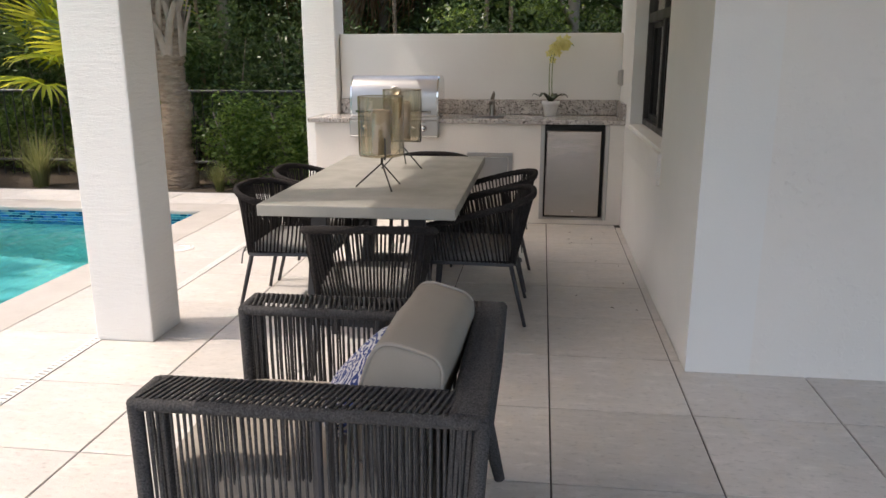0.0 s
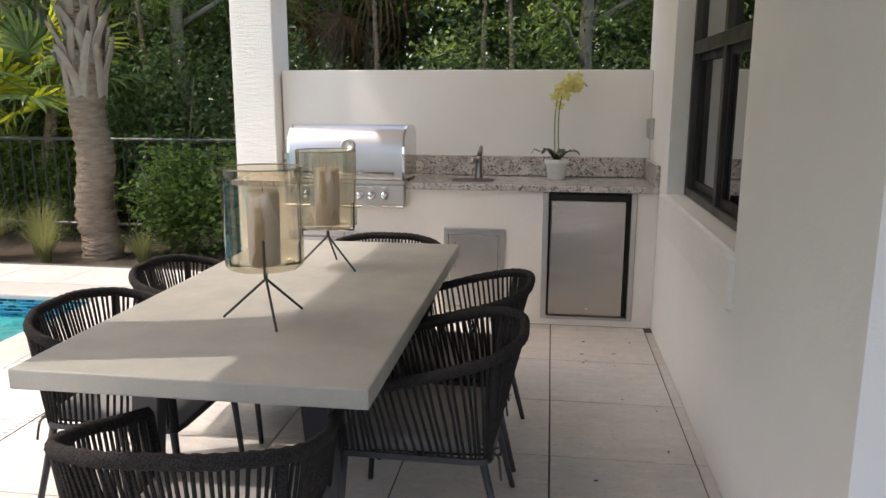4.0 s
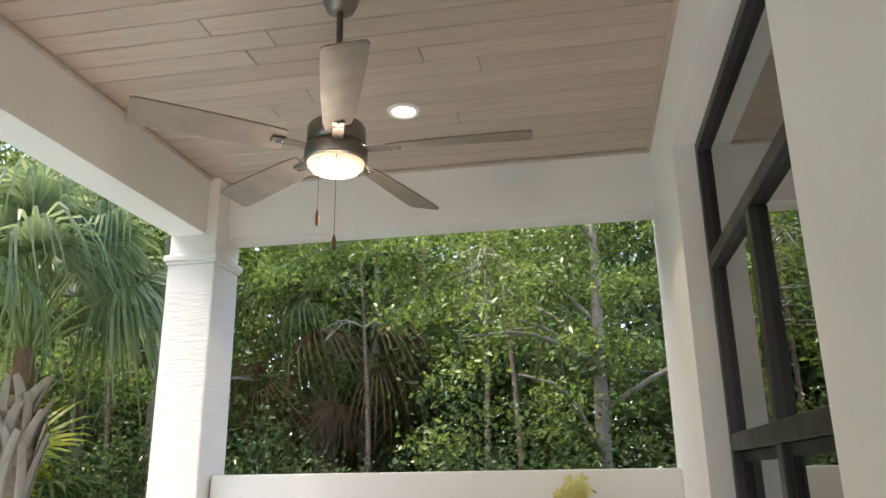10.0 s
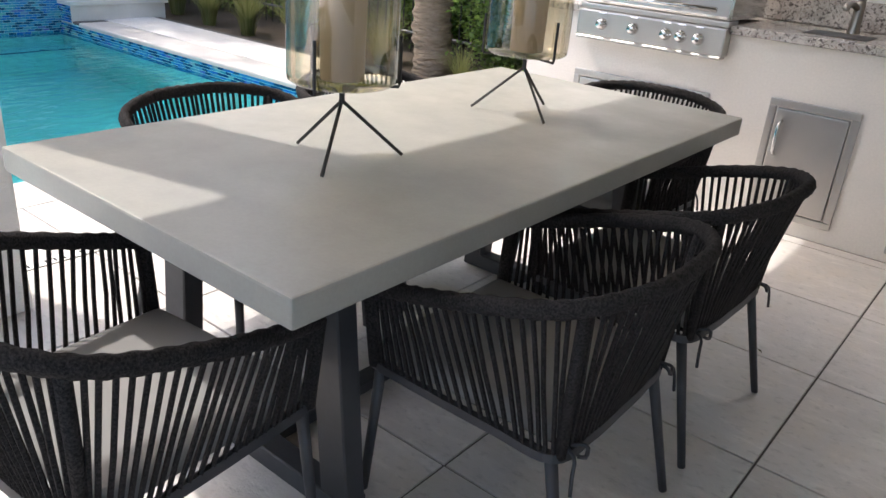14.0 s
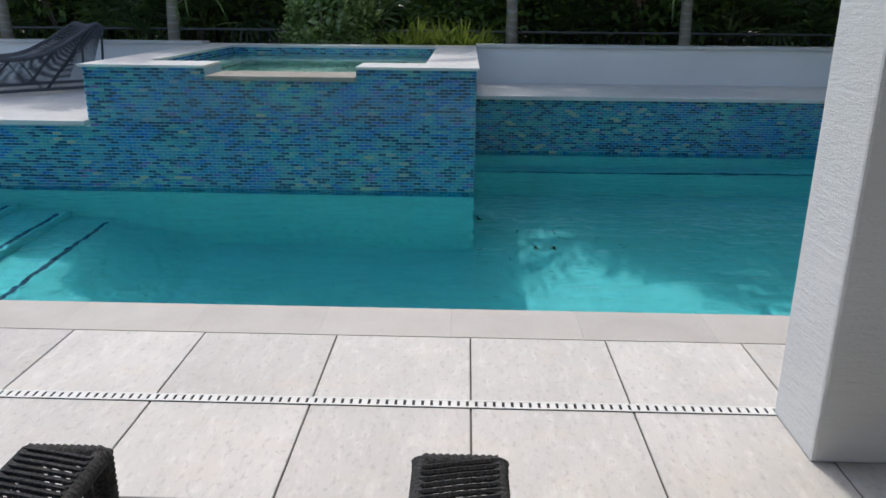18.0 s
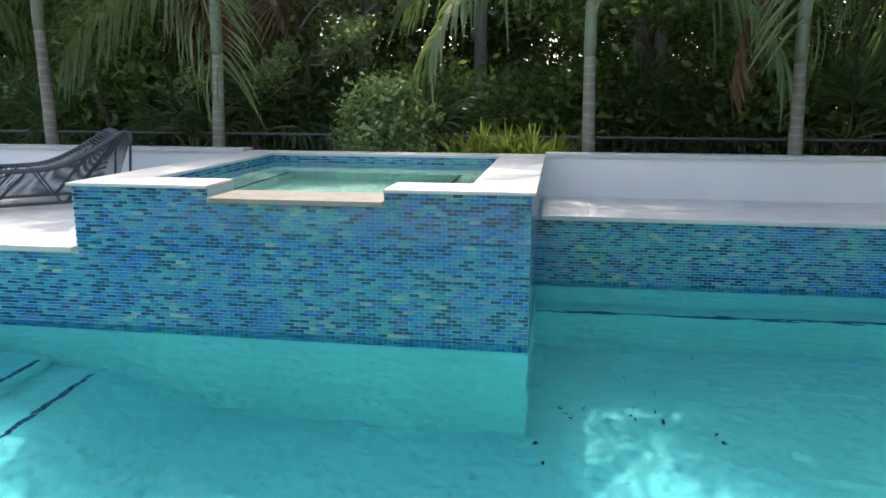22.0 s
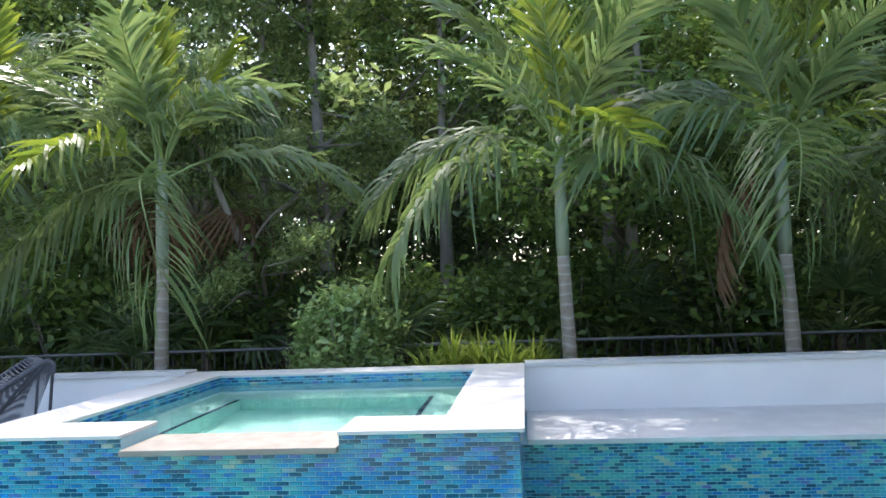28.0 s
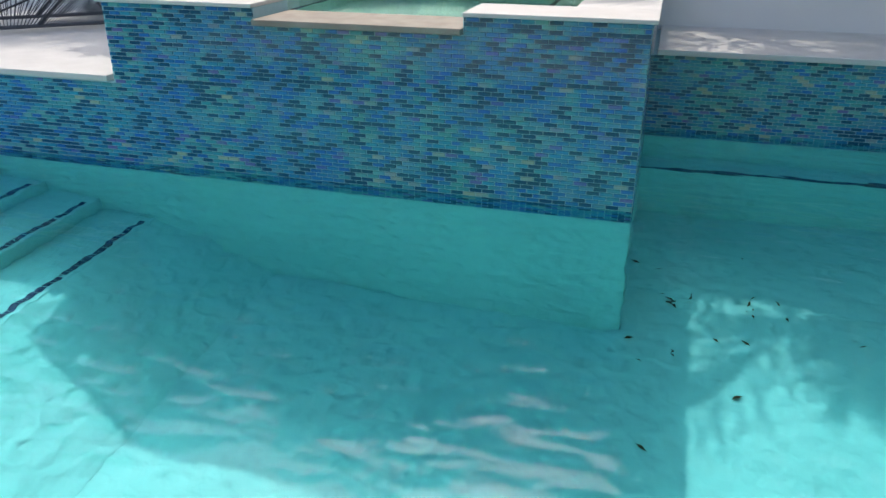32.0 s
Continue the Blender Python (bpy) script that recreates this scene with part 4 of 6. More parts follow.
# ---- dining chairs ----
def dining_chair(m):
    c = thing("dining_chair", m, "black rope-woven dining chair with a charcoal seat cushion", "chair", "chairs round the table")
    rim = smooth_line([(-0.262, 0.25, 0.610), (-0.285, 0.13, 0.640), (-0.300, -0.05, 0.695), (-0.268, -0.225, 0.742), (-0.14, -0.315, 0.766), (0, -0.330, 0.770),
                       (0.14, -0.315, 0.766), (0.268, -0.225, 0.742), (0.300, -0.05, 0.695), (0.285, 0.13, 0.640), (0.262, 0.25, 0.610)], 61)
    base = smooth_line([(-0.238, 0.245, 0.385), (-0.240, 0.10, 0.382), (-0.238, -0.08, 0.378), (-0.230, -0.215, 0.375), (-0.12, -0.235, 0.375), (0, -0.237, 0.375),
                        (0.12, -0.235, 0.375), (0.230, -0.215, 0.375), (0.238, -0.08, 0.378), (0.240, 0.10, 0.382), (0.238, 0.245, 0.385)], 61)
    # top rail: a flat band wrapped in rope
    v, f = [], []
    fine = smooth_line(rim, 181)
    for i, p in enumerate(fine):
        d = (fine[min(i + 1, 180)] - fine[max(i - 1, 0)]).normalized()
        out = Vector((d.y, -d.x, 0)).normalized()
        if out.dot(Vector((p.x, p.y, 0))) < 0:
            out = -out
        for k in range(10):
            a = k * math.tau / 10
            fat = 0.0015 * math.sin(math.tau * i / 4.5 + 2 * a)
            v.append(p + out * (0.0155 + fat) * math.cos(a) + Vector((0, 0, (0.021 + fat) * math.sin(a))))
        if i:
            f += [(10 * i - 10 + k, 10 * i - 10 + (k + 1) % 10, 10 * i + (k + 1) % 10, 10 * i + k) for k in range(10)]
    f += [tuple(range(9, -1, -1)), tuple(range(1800, 1810))]
    raw("rim", v, f, M["rope_black"], c, "rope-wrapped top rail", True)
    part("seat_frame", tube(base + smooth_line([(0.238, 0.25, 0.385), (0, 0.255, 0.385), (-0.238, 0.25, 0.385)], 12)[1:-1], 0.014, 4, closed=True), M["charcoal"], c, "flat metal seat frame")
    for k in (0, 60):
        part("arm_post", tube([rim[k], base[k]], 0.015, 8), M["rope_black"], c, "rope-wrapped arm post", True)
    for k in (19, 41):
        part("corner_post", tube([rim[k], base[k]], 0.013, 8), M["rope_black"], c, "rope-wrapped corner post", True)
    r2 = random.Random(11)
    for k in range(76):
        i = 0.9 + 58.2 * k / 75 + r2.uniform(-0.08, 0.08)
        slant = -0.9 * math.sin((i - 30) / 30 * math.pi)
        q = min(max(i + slant, 0.3), 59.7)
        a, t, b, u = int(i), i - int(i), int(q), q - int(q)
        p0, p1 = rim[a].lerp(rim[a + 1], t), base[b].lerp(base[b + 1], u)
        mid = p0.lerp(p1, 0.5) + Vector((r2.uniform(-1, 1), r2.uniform(-1, 1), 0)) * 0.003
        part("rope", tube([p0, mid, p1], 0.0052, 5), M["rope_black"], c)
    bm = bmesh.new()
    for i in range(13):
        t = i / 12
        x = -0.225 + 0.45 * t
        tube([(x, 0.245, 0.383), (x, 0.0, 0.372), (x * 0.96, -0.215, 0.372)], 0.006, 5, bm)
    part("seat_web", bm, M["rope_black"], c)
    bm = block(-0.228, 0.228, -0.205, 0.255, 0.386, 0.448, 0.026, 3)
    for v in bm.verts:
        if v.co.z > 0.42:
            v.co.z += 0.012 * (1 - (v.co.x / 0.25) ** 2) * (1 - ((v.co.y - 0.02) / 0.24) ** 2)
        if v.co.y < -0.1:
            v.co.x *= 0.96
    part("cushion", bm, M["cushion_dark"], c, "charcoal canvas seat pad", True)
    for sx in (-1, 1):
        part("leg", tube([(sx * 0.226, -0.21, 0.375), (sx * 0.25, -0.295, 0.0)], [0.0135, 0.0105], 10), M["charcoal"], c, "", True)
        part("leg", tube([(sx * 0.23, 0.235, 0.38), (sx * 0.245, 0.262, 0.0)], [0.0135, 0.0105], 10), M["charcoal"], c, "", True)
        part("tie", tube(smooth_line([(sx * 0.205, -0.225, 0.40), (sx * 0.222, -0.258, 0.392), (sx * 0.235, -0.265, 0.36), (sx * 0.24, -0.27, 0.315)], 8), 0.0042, 5), M["charcoal"], c, "loose cushion tie", True)
        part("tie_knot", tube(smooth_line([(sx * 0.20, -0.235, 0.40), (sx * 0.185, -0.262, 0.405), (sx * 0.195, -0.268, 0.385), (sx * 0.215, -0.262, 0.395)], 8), 0.0048, 5), M["charcoal"], c, "", True)
    for o in c.children:
        for q in o.data.vertices:
            q.co.x, q.co.y, q.co.z = 1.055 * q.co.x, 1.02 * q.co.y, 0.952 * q.co.z
    return c


ch = dining_chair(pose(-0.895, 3.58, 0, 0, 0, 5))
for x, y, rz in ((-0.438, 4.325, 91), (-0.436, 4.992, 88), (-1.54, 4.385, -90), (-1.54, 5.06, -87), (-0.91, 5.63, 180)):
    copy_thing(ch, pose(x, y, 0, 0, 0, rz))

# ---- armchair ----
AX0, AX1, AY0, AY1, AZ = -1.083, -0.175, 1.605, 2.472, 0.67
arm = thing("armchair", pose((AX0 + AX1) / 2, (AY0 + AY1) / 2, 0), "charcoal rope-woven lounge armchair with taupe cushions", "armchair")
W, D, T = (AX1 - AX0) / 2, (AY1 - AY0) / 2, 0.138


def wrapped(a, b, r):
    """A straight rail bound in cord: close ridges along its length."""
    a, b = Vector(a), Vector(b)
    k = int((b - a).length / 0.0042)
    return tube([a.lerp(b, i / k) for i in range(k + 1)], [r * (1.0, 0.95, 0.86)[i % 3] for i in range(k + 1)], 10)


r2 = random.Random(3)
for s in (-1, 1):
    yo, yi = s * D, s * (D - T)
    fr_ = []
    for y in (yo, yi):
        part("rail", wrapped((-W + 0.01, y, AZ - 0.016), (W - 0.02, y, AZ - 0.016), 0.0185), M["rope_grey"], arm, "rope-wrapped arm rail", True)
        part("bottom_rail", tube([(-W + 0.02, y, 0.17), (W - 0.06, y, 0.17)], 0.013, 8), M["charcoal"], arm)
        part("post", wrapped((-W + 0.012, y, AZ - 0.01), (-W + 0.02, y, 0.02), 0.0205), M["rope_grey"], arm, "rope-wrapped front post", True)
        part("post", tube([(0.03, y, AZ - 0.02), (0.03, y, 0.17)], 0.012, 8), M["charcoal"], arm)
        n = 44
        for i in range(n):
            x = -W + 0.05 + (2 * W - 0.12) * (i + r2.uniform(-0.15, 0.15)) / (n - 1)
            part("rope", tube([(x, y, AZ - 0.02), (x + r2.uniform(-0.004, 0.004), y + r2.uniform(-0.003, 0.003), 0.42), (x + r2.uniform(-0.006, 0.006), y, 0.17)], 0.0042, 5), M["rope_grey"], arm)
    n = 46
    for i in range(n):
        x = -W + 0.03 + (2 * W - 0.11) * i / (n - 1)
        part("rope", tube([(x - 0.014, yo, AZ), (x + 0.002, (yo + yi) / 2, AZ + 0.002), (x + 0.016, yi, AZ)], 0.0052, 5), M["rope_grey"], arm)
    for i in range(6):
        y = yo + (yi - yo) * (i + 0.5) / 6
        part("rope", tube([(-W + 0.01, y, AZ - 0.02), (-W + 0.014, y + 0.003, 0.17)], 0.0048, 5), M["rope_grey"], arm)
    for i in range(6):
        x = W - 0.085 + 0.068 * i / 5
        part("rope", tube([(x, s * (D - 0.004), AZ - 0.02), (x - 0.012, s * (D - 0.004), 0.45), (x - 0.055, s * (D - 0.006), 0.16)], 0.0075, 5), M["rope_grey"], arm)
    part("end_rail", wrapped((-W + 0.01, yo, AZ - 0.016), (-W + 0.01, yi, AZ - 0.016), 0.02), M["rope_grey"], arm, "", True)
# sloped back, solid weave
bm = bmesh.new()
n = 60
for i in range(n):
    y = -D + 0.01 + (2 * D - 0.02) * i / (n - 1)
    tube([(W - 0.02, y, AZ), (W - 0.035, y + 0.004, 0.45), (W - 0.10, y, 0.15)], 0.0078, 5, bm)
part("back_weave", bm, M["rope_grey"], arm, "close rope weave of the back")
bm = bmesh.new()
for i in range(n):
    y = -D + 0.01 + (2 * D - 0.02) * i / (n - 1)
    tube([(W - 0.085, y, AZ), (W - 0.10, y, 0.45), (W - 0.14, y, 0.17)], 0.007, 5, bm)
part("back_lining", bm, M["rope_grey"], arm)
for x in (W - 0.015, W - 0.085):
    part("rail", wrapped((x, -D, AZ - 0.012), (x, D, AZ - 0.012), 0.019), M["rope_grey"], arm, "rope-wrapped back rail", True)
for s in (-1, 1):
    part("back_post", tube([(W - 0.015, s * D, AZ - 0.01), (W - 0.03, s * D, 0.45), (W - 0.065, s * (D - 0.005), 0.21), (W - 0.01, s * (D - 0.03), 0.0)], [0.019, 0.021, 0.030, 0.019], 10), M["rope_grey"], arm, "", True)
for i in range(64):
    y = -D + 0.012 + (2 * D - 0.024) * i / 63
    part("rope", tube([(W - 0.015, y - 0.006, AZ), (W - 0.05, y, AZ + 0.003), (W - 0.085, y + 0.006, AZ)], 0.0056, 5), M["rope_grey"], arm)
part("seat_deck", block(-W + 0.04, W - 0.10, -D + T, D - T, 0.20, 0.235, 0.005, 1), M["charcoal"], arm)
bm = soft_box(2 * W - 0.15, 2 * (D - T) - 0.03, 0.19, 9, 16, 0.10)
bmesh.ops.translate(bm, verts=bm.verts, vec=(-0.085, 0, 0.332))
part("seat_cushion", bm, M["cushion"], arm, "taupe canvas seat cushion", True)


def bolster(w, d, h, rounds=4.2):
    """A plump cushion along y with a rounded section and slightly domed ends."""
    ring, rows = 40, [(-1.0, 0.55), (-0.99, 0.86), (-0.965, 0.97), (-0.9, 1.0), (-0.5, 1.03), (0, 1.04), (0.5, 1.03), (0.9, 1.0), (0.965, 0.97), (0.99, 0.86), (1.0, 0.55)]
    v, f = [], []
    for u, k in rows:
        for i in range(ring):
            a = i * math.tau / ring
            c, q = math.cos(a), math.sin(a)
            sag = 1 + 0.015 * math.sin(7 * u + 3 * a)
            v.append((k * sag * w / 2 * math.copysign(abs(c) ** (2 / rounds), c), u * d / 2, k * sag * h / 2 * math.copysign(abs(q) ** (2 / rounds), q)))
    for r in range(len(rows) - 1):
        f += [(r * ring + i, r * ring + (i + 1) % ring, (r + 1) * ring + (i + 1) % ring, (r + 1) * ring + i) for i in range(ring)]
    f += [tuple(range(ring))[::-1], tuple(range((len(rows) - 1) * ring, len(rows) * ring))]
    return v, f


BW, BD, BH = 0.215, 2 * (D - T) - 0.02, 0.37
bc = raw("back_cushion", *bolster(BW, BD, BH), M["cushion"], arm, "plump taupe canvas back cushion", True)
bc.matrix_local = pose(W - 0.245, 0, 0.425 + 0.172, 0, 15, -3)
for e in (-0.966, 0.966):
    loop = []
    for k in range(80):
        a = k * math.tau / 80
        c, q = math.cos(a), math.sin(a)
        loop.append((0.98 * BW / 2 * math.copysign(abs(c) ** (2 / 4.2), c), e * BD / 2, 0.98 * BH / 2 * math.copysign(abs(q) ** (2 / 4.2), q)))
    part("piping", tube(loop, 0.0055, 6, closed=True), M["piping"], bc, "stitched piping", True)
# scatter cushion
pil = thing("scatter_cushion", pose((AX0 + AX1) / 2 - 0.05, (AY0 + AY1) / 2 - 0.03, 0.45, 0, 44, 8), "navy and white printed scatter cushion on the armchair", "cushion")
v, f = [], []
N = 14
for side in (1, -1):
    for i in range(N + 1):
        for j in range(N + 1):
            a, b = i / N * 2 - 1, j / N * 2 - 1
            h = 0.062 * ((1 - a ** 4) * (1 - b ** 4)) ** 0.5 + 0.004
            pinch = 1 - 0.06 * (abs(a) * abs(b)) + 0.02 * math.sin(5 * a + 2 * b)
            v.append((side * h, 0.17 * a * pinch, 0.165 + 0.165 * b * pinch))
for s in (0, 1):
    o = s * (N + 1) ** 2
    for i in range(N):
        for j in range(N):
            q = (o + i * (N + 1) + j, o + (i + 1) * (N + 1) + j, o + (i + 1) * (N + 1) + j + 1, o + i * (N + 1) + j + 1)
            f.append(q if s == 0 else q[::-1])
raw("cover", v, f, M["pillow"], pil, "", True)

# dry leaf bits on the paving
rnd = random.Random(77)
for k in range(16):
    x, y = (rnd.uniform(0.15, 0.6), rnd.uniform(4.2, 6.6)) if k < 11 else (rnd.uniform(-1.9, 0.4), rnd.uniform(2.6, 6.4))
    a, L = rnd.uniform(0, math.tau), rnd.uniform(0.008, 0.018)
    d = Vector((math.cos(a), math.sin(a), 0)) * L
    w = Vector((-d.y, d.x, 0)) * rnd.uniform(0.25, 0.5)
    bm = bmesh.new()
    q = [bm.verts.new(p) for p in (-d, -w + Vector((0, 0, 0.004)), d, w + Vector((0, 0, 0.004)), Vector((0, 0, 0.0005)))]
    for i in range(4):
        bm.faces.new((q[i], q[(i + 1) % 4], q[4]))
    o = part("leaf_bit", bm, M["soil"])
    o.location = (x, y, 0.0015)
    tagged(o, "tiny dark dry leaf bit on the paving", "debris", "leaf bits on the patio")

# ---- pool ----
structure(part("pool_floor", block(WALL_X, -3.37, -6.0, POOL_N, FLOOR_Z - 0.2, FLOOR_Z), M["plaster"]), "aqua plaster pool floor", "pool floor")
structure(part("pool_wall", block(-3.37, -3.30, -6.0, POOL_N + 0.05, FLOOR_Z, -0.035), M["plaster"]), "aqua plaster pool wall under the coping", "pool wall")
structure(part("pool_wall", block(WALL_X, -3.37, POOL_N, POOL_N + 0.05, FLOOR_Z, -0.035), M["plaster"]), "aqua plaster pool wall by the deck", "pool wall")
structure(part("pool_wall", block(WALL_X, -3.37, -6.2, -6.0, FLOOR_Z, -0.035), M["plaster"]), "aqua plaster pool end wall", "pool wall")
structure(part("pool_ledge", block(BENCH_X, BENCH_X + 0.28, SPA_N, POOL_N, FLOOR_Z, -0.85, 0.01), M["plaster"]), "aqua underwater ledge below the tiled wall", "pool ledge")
structure(part("trim", block(BENCH_X + 0.255, BENCH_X + 0.285, SPA_N, POOL_N, -0.875, -0.845, 0.004, 1), M["dark_tile"]), "dark tile line on the underwater ledge", "trim")
steps = thing("pool_steps", pose(0, 0, 0), "aqua underwater pool steps with dark blue tile lines", "steps")
tagged(steps, kind="structure")
for k in range(4):
    y0, y1 = (-6.0, -2.07, -1.63, -1.18)[k], (-2.07, -1.63, -1.18, -0.74)[k]
    z1 = -0.62 - 0.20 * k
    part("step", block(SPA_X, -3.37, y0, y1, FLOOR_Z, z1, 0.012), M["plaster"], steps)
    bm = bmesh.new()
    x = SPA_X + 0.1
    while x < -3.45:
        block(x, x + 0.045, y1 - 0.075, y1 - 0.03, z1 + 0.001, z1 + 0.006, 0.002, 1, bm)
        x += 0.05
    part("tile_line", bm, M["dark_tile"], steps, "row of dark blue tiles")
ramp = block(SPA_X, -3.37, -0.74, 0.15, FLOOR_Z - 0.05, -1.23)
for q in ramp.verts:
    if q.co.y > 0 and q.co.z > FLOOR_Z:
        q.co.z = FLOOR_Z + 0.004
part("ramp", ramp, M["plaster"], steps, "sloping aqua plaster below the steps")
v = [(x, y, WATER) for x, y in ((SPA_X, -6), (-3.37, -6), (-3.37, SPA_N), (SPA_X, SPA_N), (-3.37, POOL_N), (SPA_X, POOL_N), (BENCH_X, SPA_N), (BENCH_X, POOL_N))]
pool_water = structure(raw("water", v, [(0, 1, 2, 3), (3, 2, 4, 5), (6, 3, 5, 7)], M["water"]), "clear turquoise pool water with light ripples", "water")
pool_water.visible_shadow = False

rnd = random.Random(31)
for k in range(26):
    a, L = rnd.uniform(0, math.tau), rnd.uniform(0.02, 0.042)
    d = Vector((math.cos(a), math.sin(a), 0)) * L
    w = Vector((-d.y, d.x, 0)) * 0.28
    c = Vector((rnd.gauss(-6.7, 0.45), rnd.gauss(3.0, 0.5), FLOOR_Z + 0.003))
    bm = bmesh.new()
    bm.faces.new([bm.verts.new(c + q) for q in (-d, -w + Vector((0, 0, 0.008)), d, w + Vector((0, 0, 0.008)))])
    tagged(part("fallen_leaf", bm, M["soil"]), "dark fallen leaf lying on the pool floor", "leaf", "leaves in the pool")

# raised spa
spa = thing("spa", pose(0, 0, 0), "raised spa clad in blue glass mosaic with white stone coping and a spillway", "spa")
tagged(spa, kind="structure")
IN_E, IN_W, IN_S, IN_N = -6.90, -9.50, -0.50, 2.03
SP0, SP1 = 0.165, 1.46
bm = block(IN_E, SPA_X, SPA_S, SP0, FLOOR_Z, SPA_Z - 0.026)
block(IN_E, SPA_X, SP0, SP1, FLOOR_Z, 0.80, bm=bm)
block(IN_E, SPA_X, SP1, SPA_N, FLOOR_Z, SPA_Z - 0.026, bm=bm)
block(IN_W, IN_E, IN_N, SPA_N, FLOOR_Z, SPA_Z - 0.026, bm=bm)
block(IN_W, IN_E, SPA_S, IN_S, FLOOR_Z, SPA_Z - 0.026, bm=bm)
block(WALL_X, IN_W, SPA_S, SPA_N, FLOOR_Z, SPA_Z - 0.026, bm=bm)
part("body", bm, M["mosaic_bed"], spa, "pale tile bed of the spa walls")
part("basin", block(IN_W, IN_E, IN_S, IN_N, -0.6, -0.22), M["spa_plaster"], spa, "pale aqua spa floor")
bm = block(IN_W, IN_W + 0.55, IN_S, IN_N, -0.24, 0.33, 0.02)
block(IN_W + 0.55, IN_E - 0.02, IN_S, IN_S + 0.42, -0.24, 0.33, 0.02, bm=bm)
block(IN_W + 0.55, IN_E - 0.02, IN_N - 0.34, IN_N, -0.24, 0.33, 0.02, bm=bm)
part("seat", bm, M["spa_plaster"], spa, "pale aqua underwater bench")
bm = bmesh.new()
for y in (IN_N - 0.345, IN_S + 0.40):
    block(IN_W + 0.55, IN_E - 0.1, y - 0.02, y + 0.02, 0.331, 0.337, 0.002, 1, bm)
part("tile_line", bm, M["dark_tile"], spa, "dark tile line on the bench edge")
for nm, b in (("coping", (IN_E, SPA_X + 0.03, SPA_S - 0.03, SP0)), ("coping", (IN_E, SPA_X + 0.03, SP1, SPA_N + 0.03)), ("coping", (IN_W, IN_E - 0.003, IN_N, SPA_N + 0.03)),
              ("coping", (IN_W, IN_E - 0.003, SPA_S - 0.03, IN_S)), ("coping", (WALL_X - 0.2, IN_W - 0.003, SPA_S - 0.03, SPA_N + 0.03))):
    part(nm, block(*b, SPA_Z - 0.024, SPA_Z, 0.006), M["stone"], spa, "white stone coping slab")
part("spillway", block(IN_E - 0.0, SPA_X + 0.05, SP0 + 0.004, SP1 - 0.004, 0.802, 0.84, 0.008), M["sand"], spa, "sandy stone spillway lip")
spa_surface = part("spa_water", raw_bm([(IN_W, IN_S, 0.83), (IN_E, IN_S, 0.83), (IN_E, IN_N, 0.83), (IN_W, IN_N, 0.83)]), M["spa_water"], spa, "still clear green spa water")
spa_surface.visible_shadow = False

# tiled bench wall, step block, back wall, raised deck
structure(part("bench_wall", block(WALL_X, BENCH_X, SPA_N, 7.36, FLOOR_Z, BENCH_Z - 0.045), M["mosaic_bed"]), "tile bed of the low wall along the pool", "wall")
structure(part("bench_coping", block(WALL_X, BENCH_X + 0.035, SPA_N + 0.032, 7.40, BENCH_Z - 0.043, BENCH_Z, 0.006), M["stone"]), "pale stone ledge on the tiled wall", "coping")
structure(part("wall_back", block(WALL_X - 0.22, WALL_X, -5.0, 7.38, 0.0, 0.908), M["stucco"]), "white stucco garden wall behind the pool", "wall")
for a, b in ((-5.04, SPA_S - 0.032), (SPA_N + 0.032, 7.43)):
    structure(part("wall_coping", block(WALL_X - 0.25, WALL_X + 0.03, a, b, 0.91, 0.95, 0.006), M["stone"]), "white stone cap of the garden wall", "coping")
structure(part("step_block", block(-9.2, -8.10, POOL_N, 8.12, -0.3, 0.155), M["stone"]), "white stone step block at the pool corner", "step")
structure(part("step_coping", block(-9.2, -8.07, POOL_N - 0.02, 8.15, 0.157, 0.20, 0.006), M["stone"]), "white stone slab on the step block", "coping")
structure(part("deck_raised", block(WALL_X, SPA_X, -6.2, SPA_S, FLOOR_Z, 0.398), M["mosaic_bed"]), "tile bed under the raised deck", "deck")
structure(part("deck_coping", block(WALL_X, SPA_X + 0.03, -6.2, SPA_S - 0.032, 0.40, 0.44, 0.006), M["stone"]), "white stone raised sun deck", "deck")

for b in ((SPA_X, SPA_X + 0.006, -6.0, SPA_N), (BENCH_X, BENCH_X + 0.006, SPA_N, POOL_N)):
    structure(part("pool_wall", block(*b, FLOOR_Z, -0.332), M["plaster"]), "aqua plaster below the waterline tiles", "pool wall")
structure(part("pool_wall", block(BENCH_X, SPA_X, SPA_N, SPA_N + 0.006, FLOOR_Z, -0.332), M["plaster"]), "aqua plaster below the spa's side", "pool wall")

# skimmer lid, drain channel
sk = thing("skimmer_lid", pose(-2.925, 5.53, 0.001), "round white skimmer lid set in the paving", "lid")
part("lid", lathe([(0, 0.006), (0.10, 0.006), (0.108, 0.003), (0.108, 0.0)], 32), M["ceramic"], sk)
part("gap", lathe([(0.106, 0.0012), (0.114, 0.0012)], 32), M["iron"], sk, "dark ring gap")
part("rim", lathe([(0.112, 0.0), (0.112, 0.007), (0.125, 0.006), (0.128, 0.0)], 32), M["wire_white"], sk)
dr = thing("drain_channel", pose(-4 * G, 0, 0), "narrow white slotted drain across the patio", "drain")
part("channel", block(-0.027, 0.027, -6.0, 7.9, 0.0005, 0.0025), M["black"], dr, "dark slots")
bm = bmesh.new()
for s in (-1, 1):
    block(s * 0.023 - 0.004, s * 0.023 + 0.004, -6.0, 7.9, 0.0026, 0.006, bm=bm)
v, f = [], []
y = -6.0
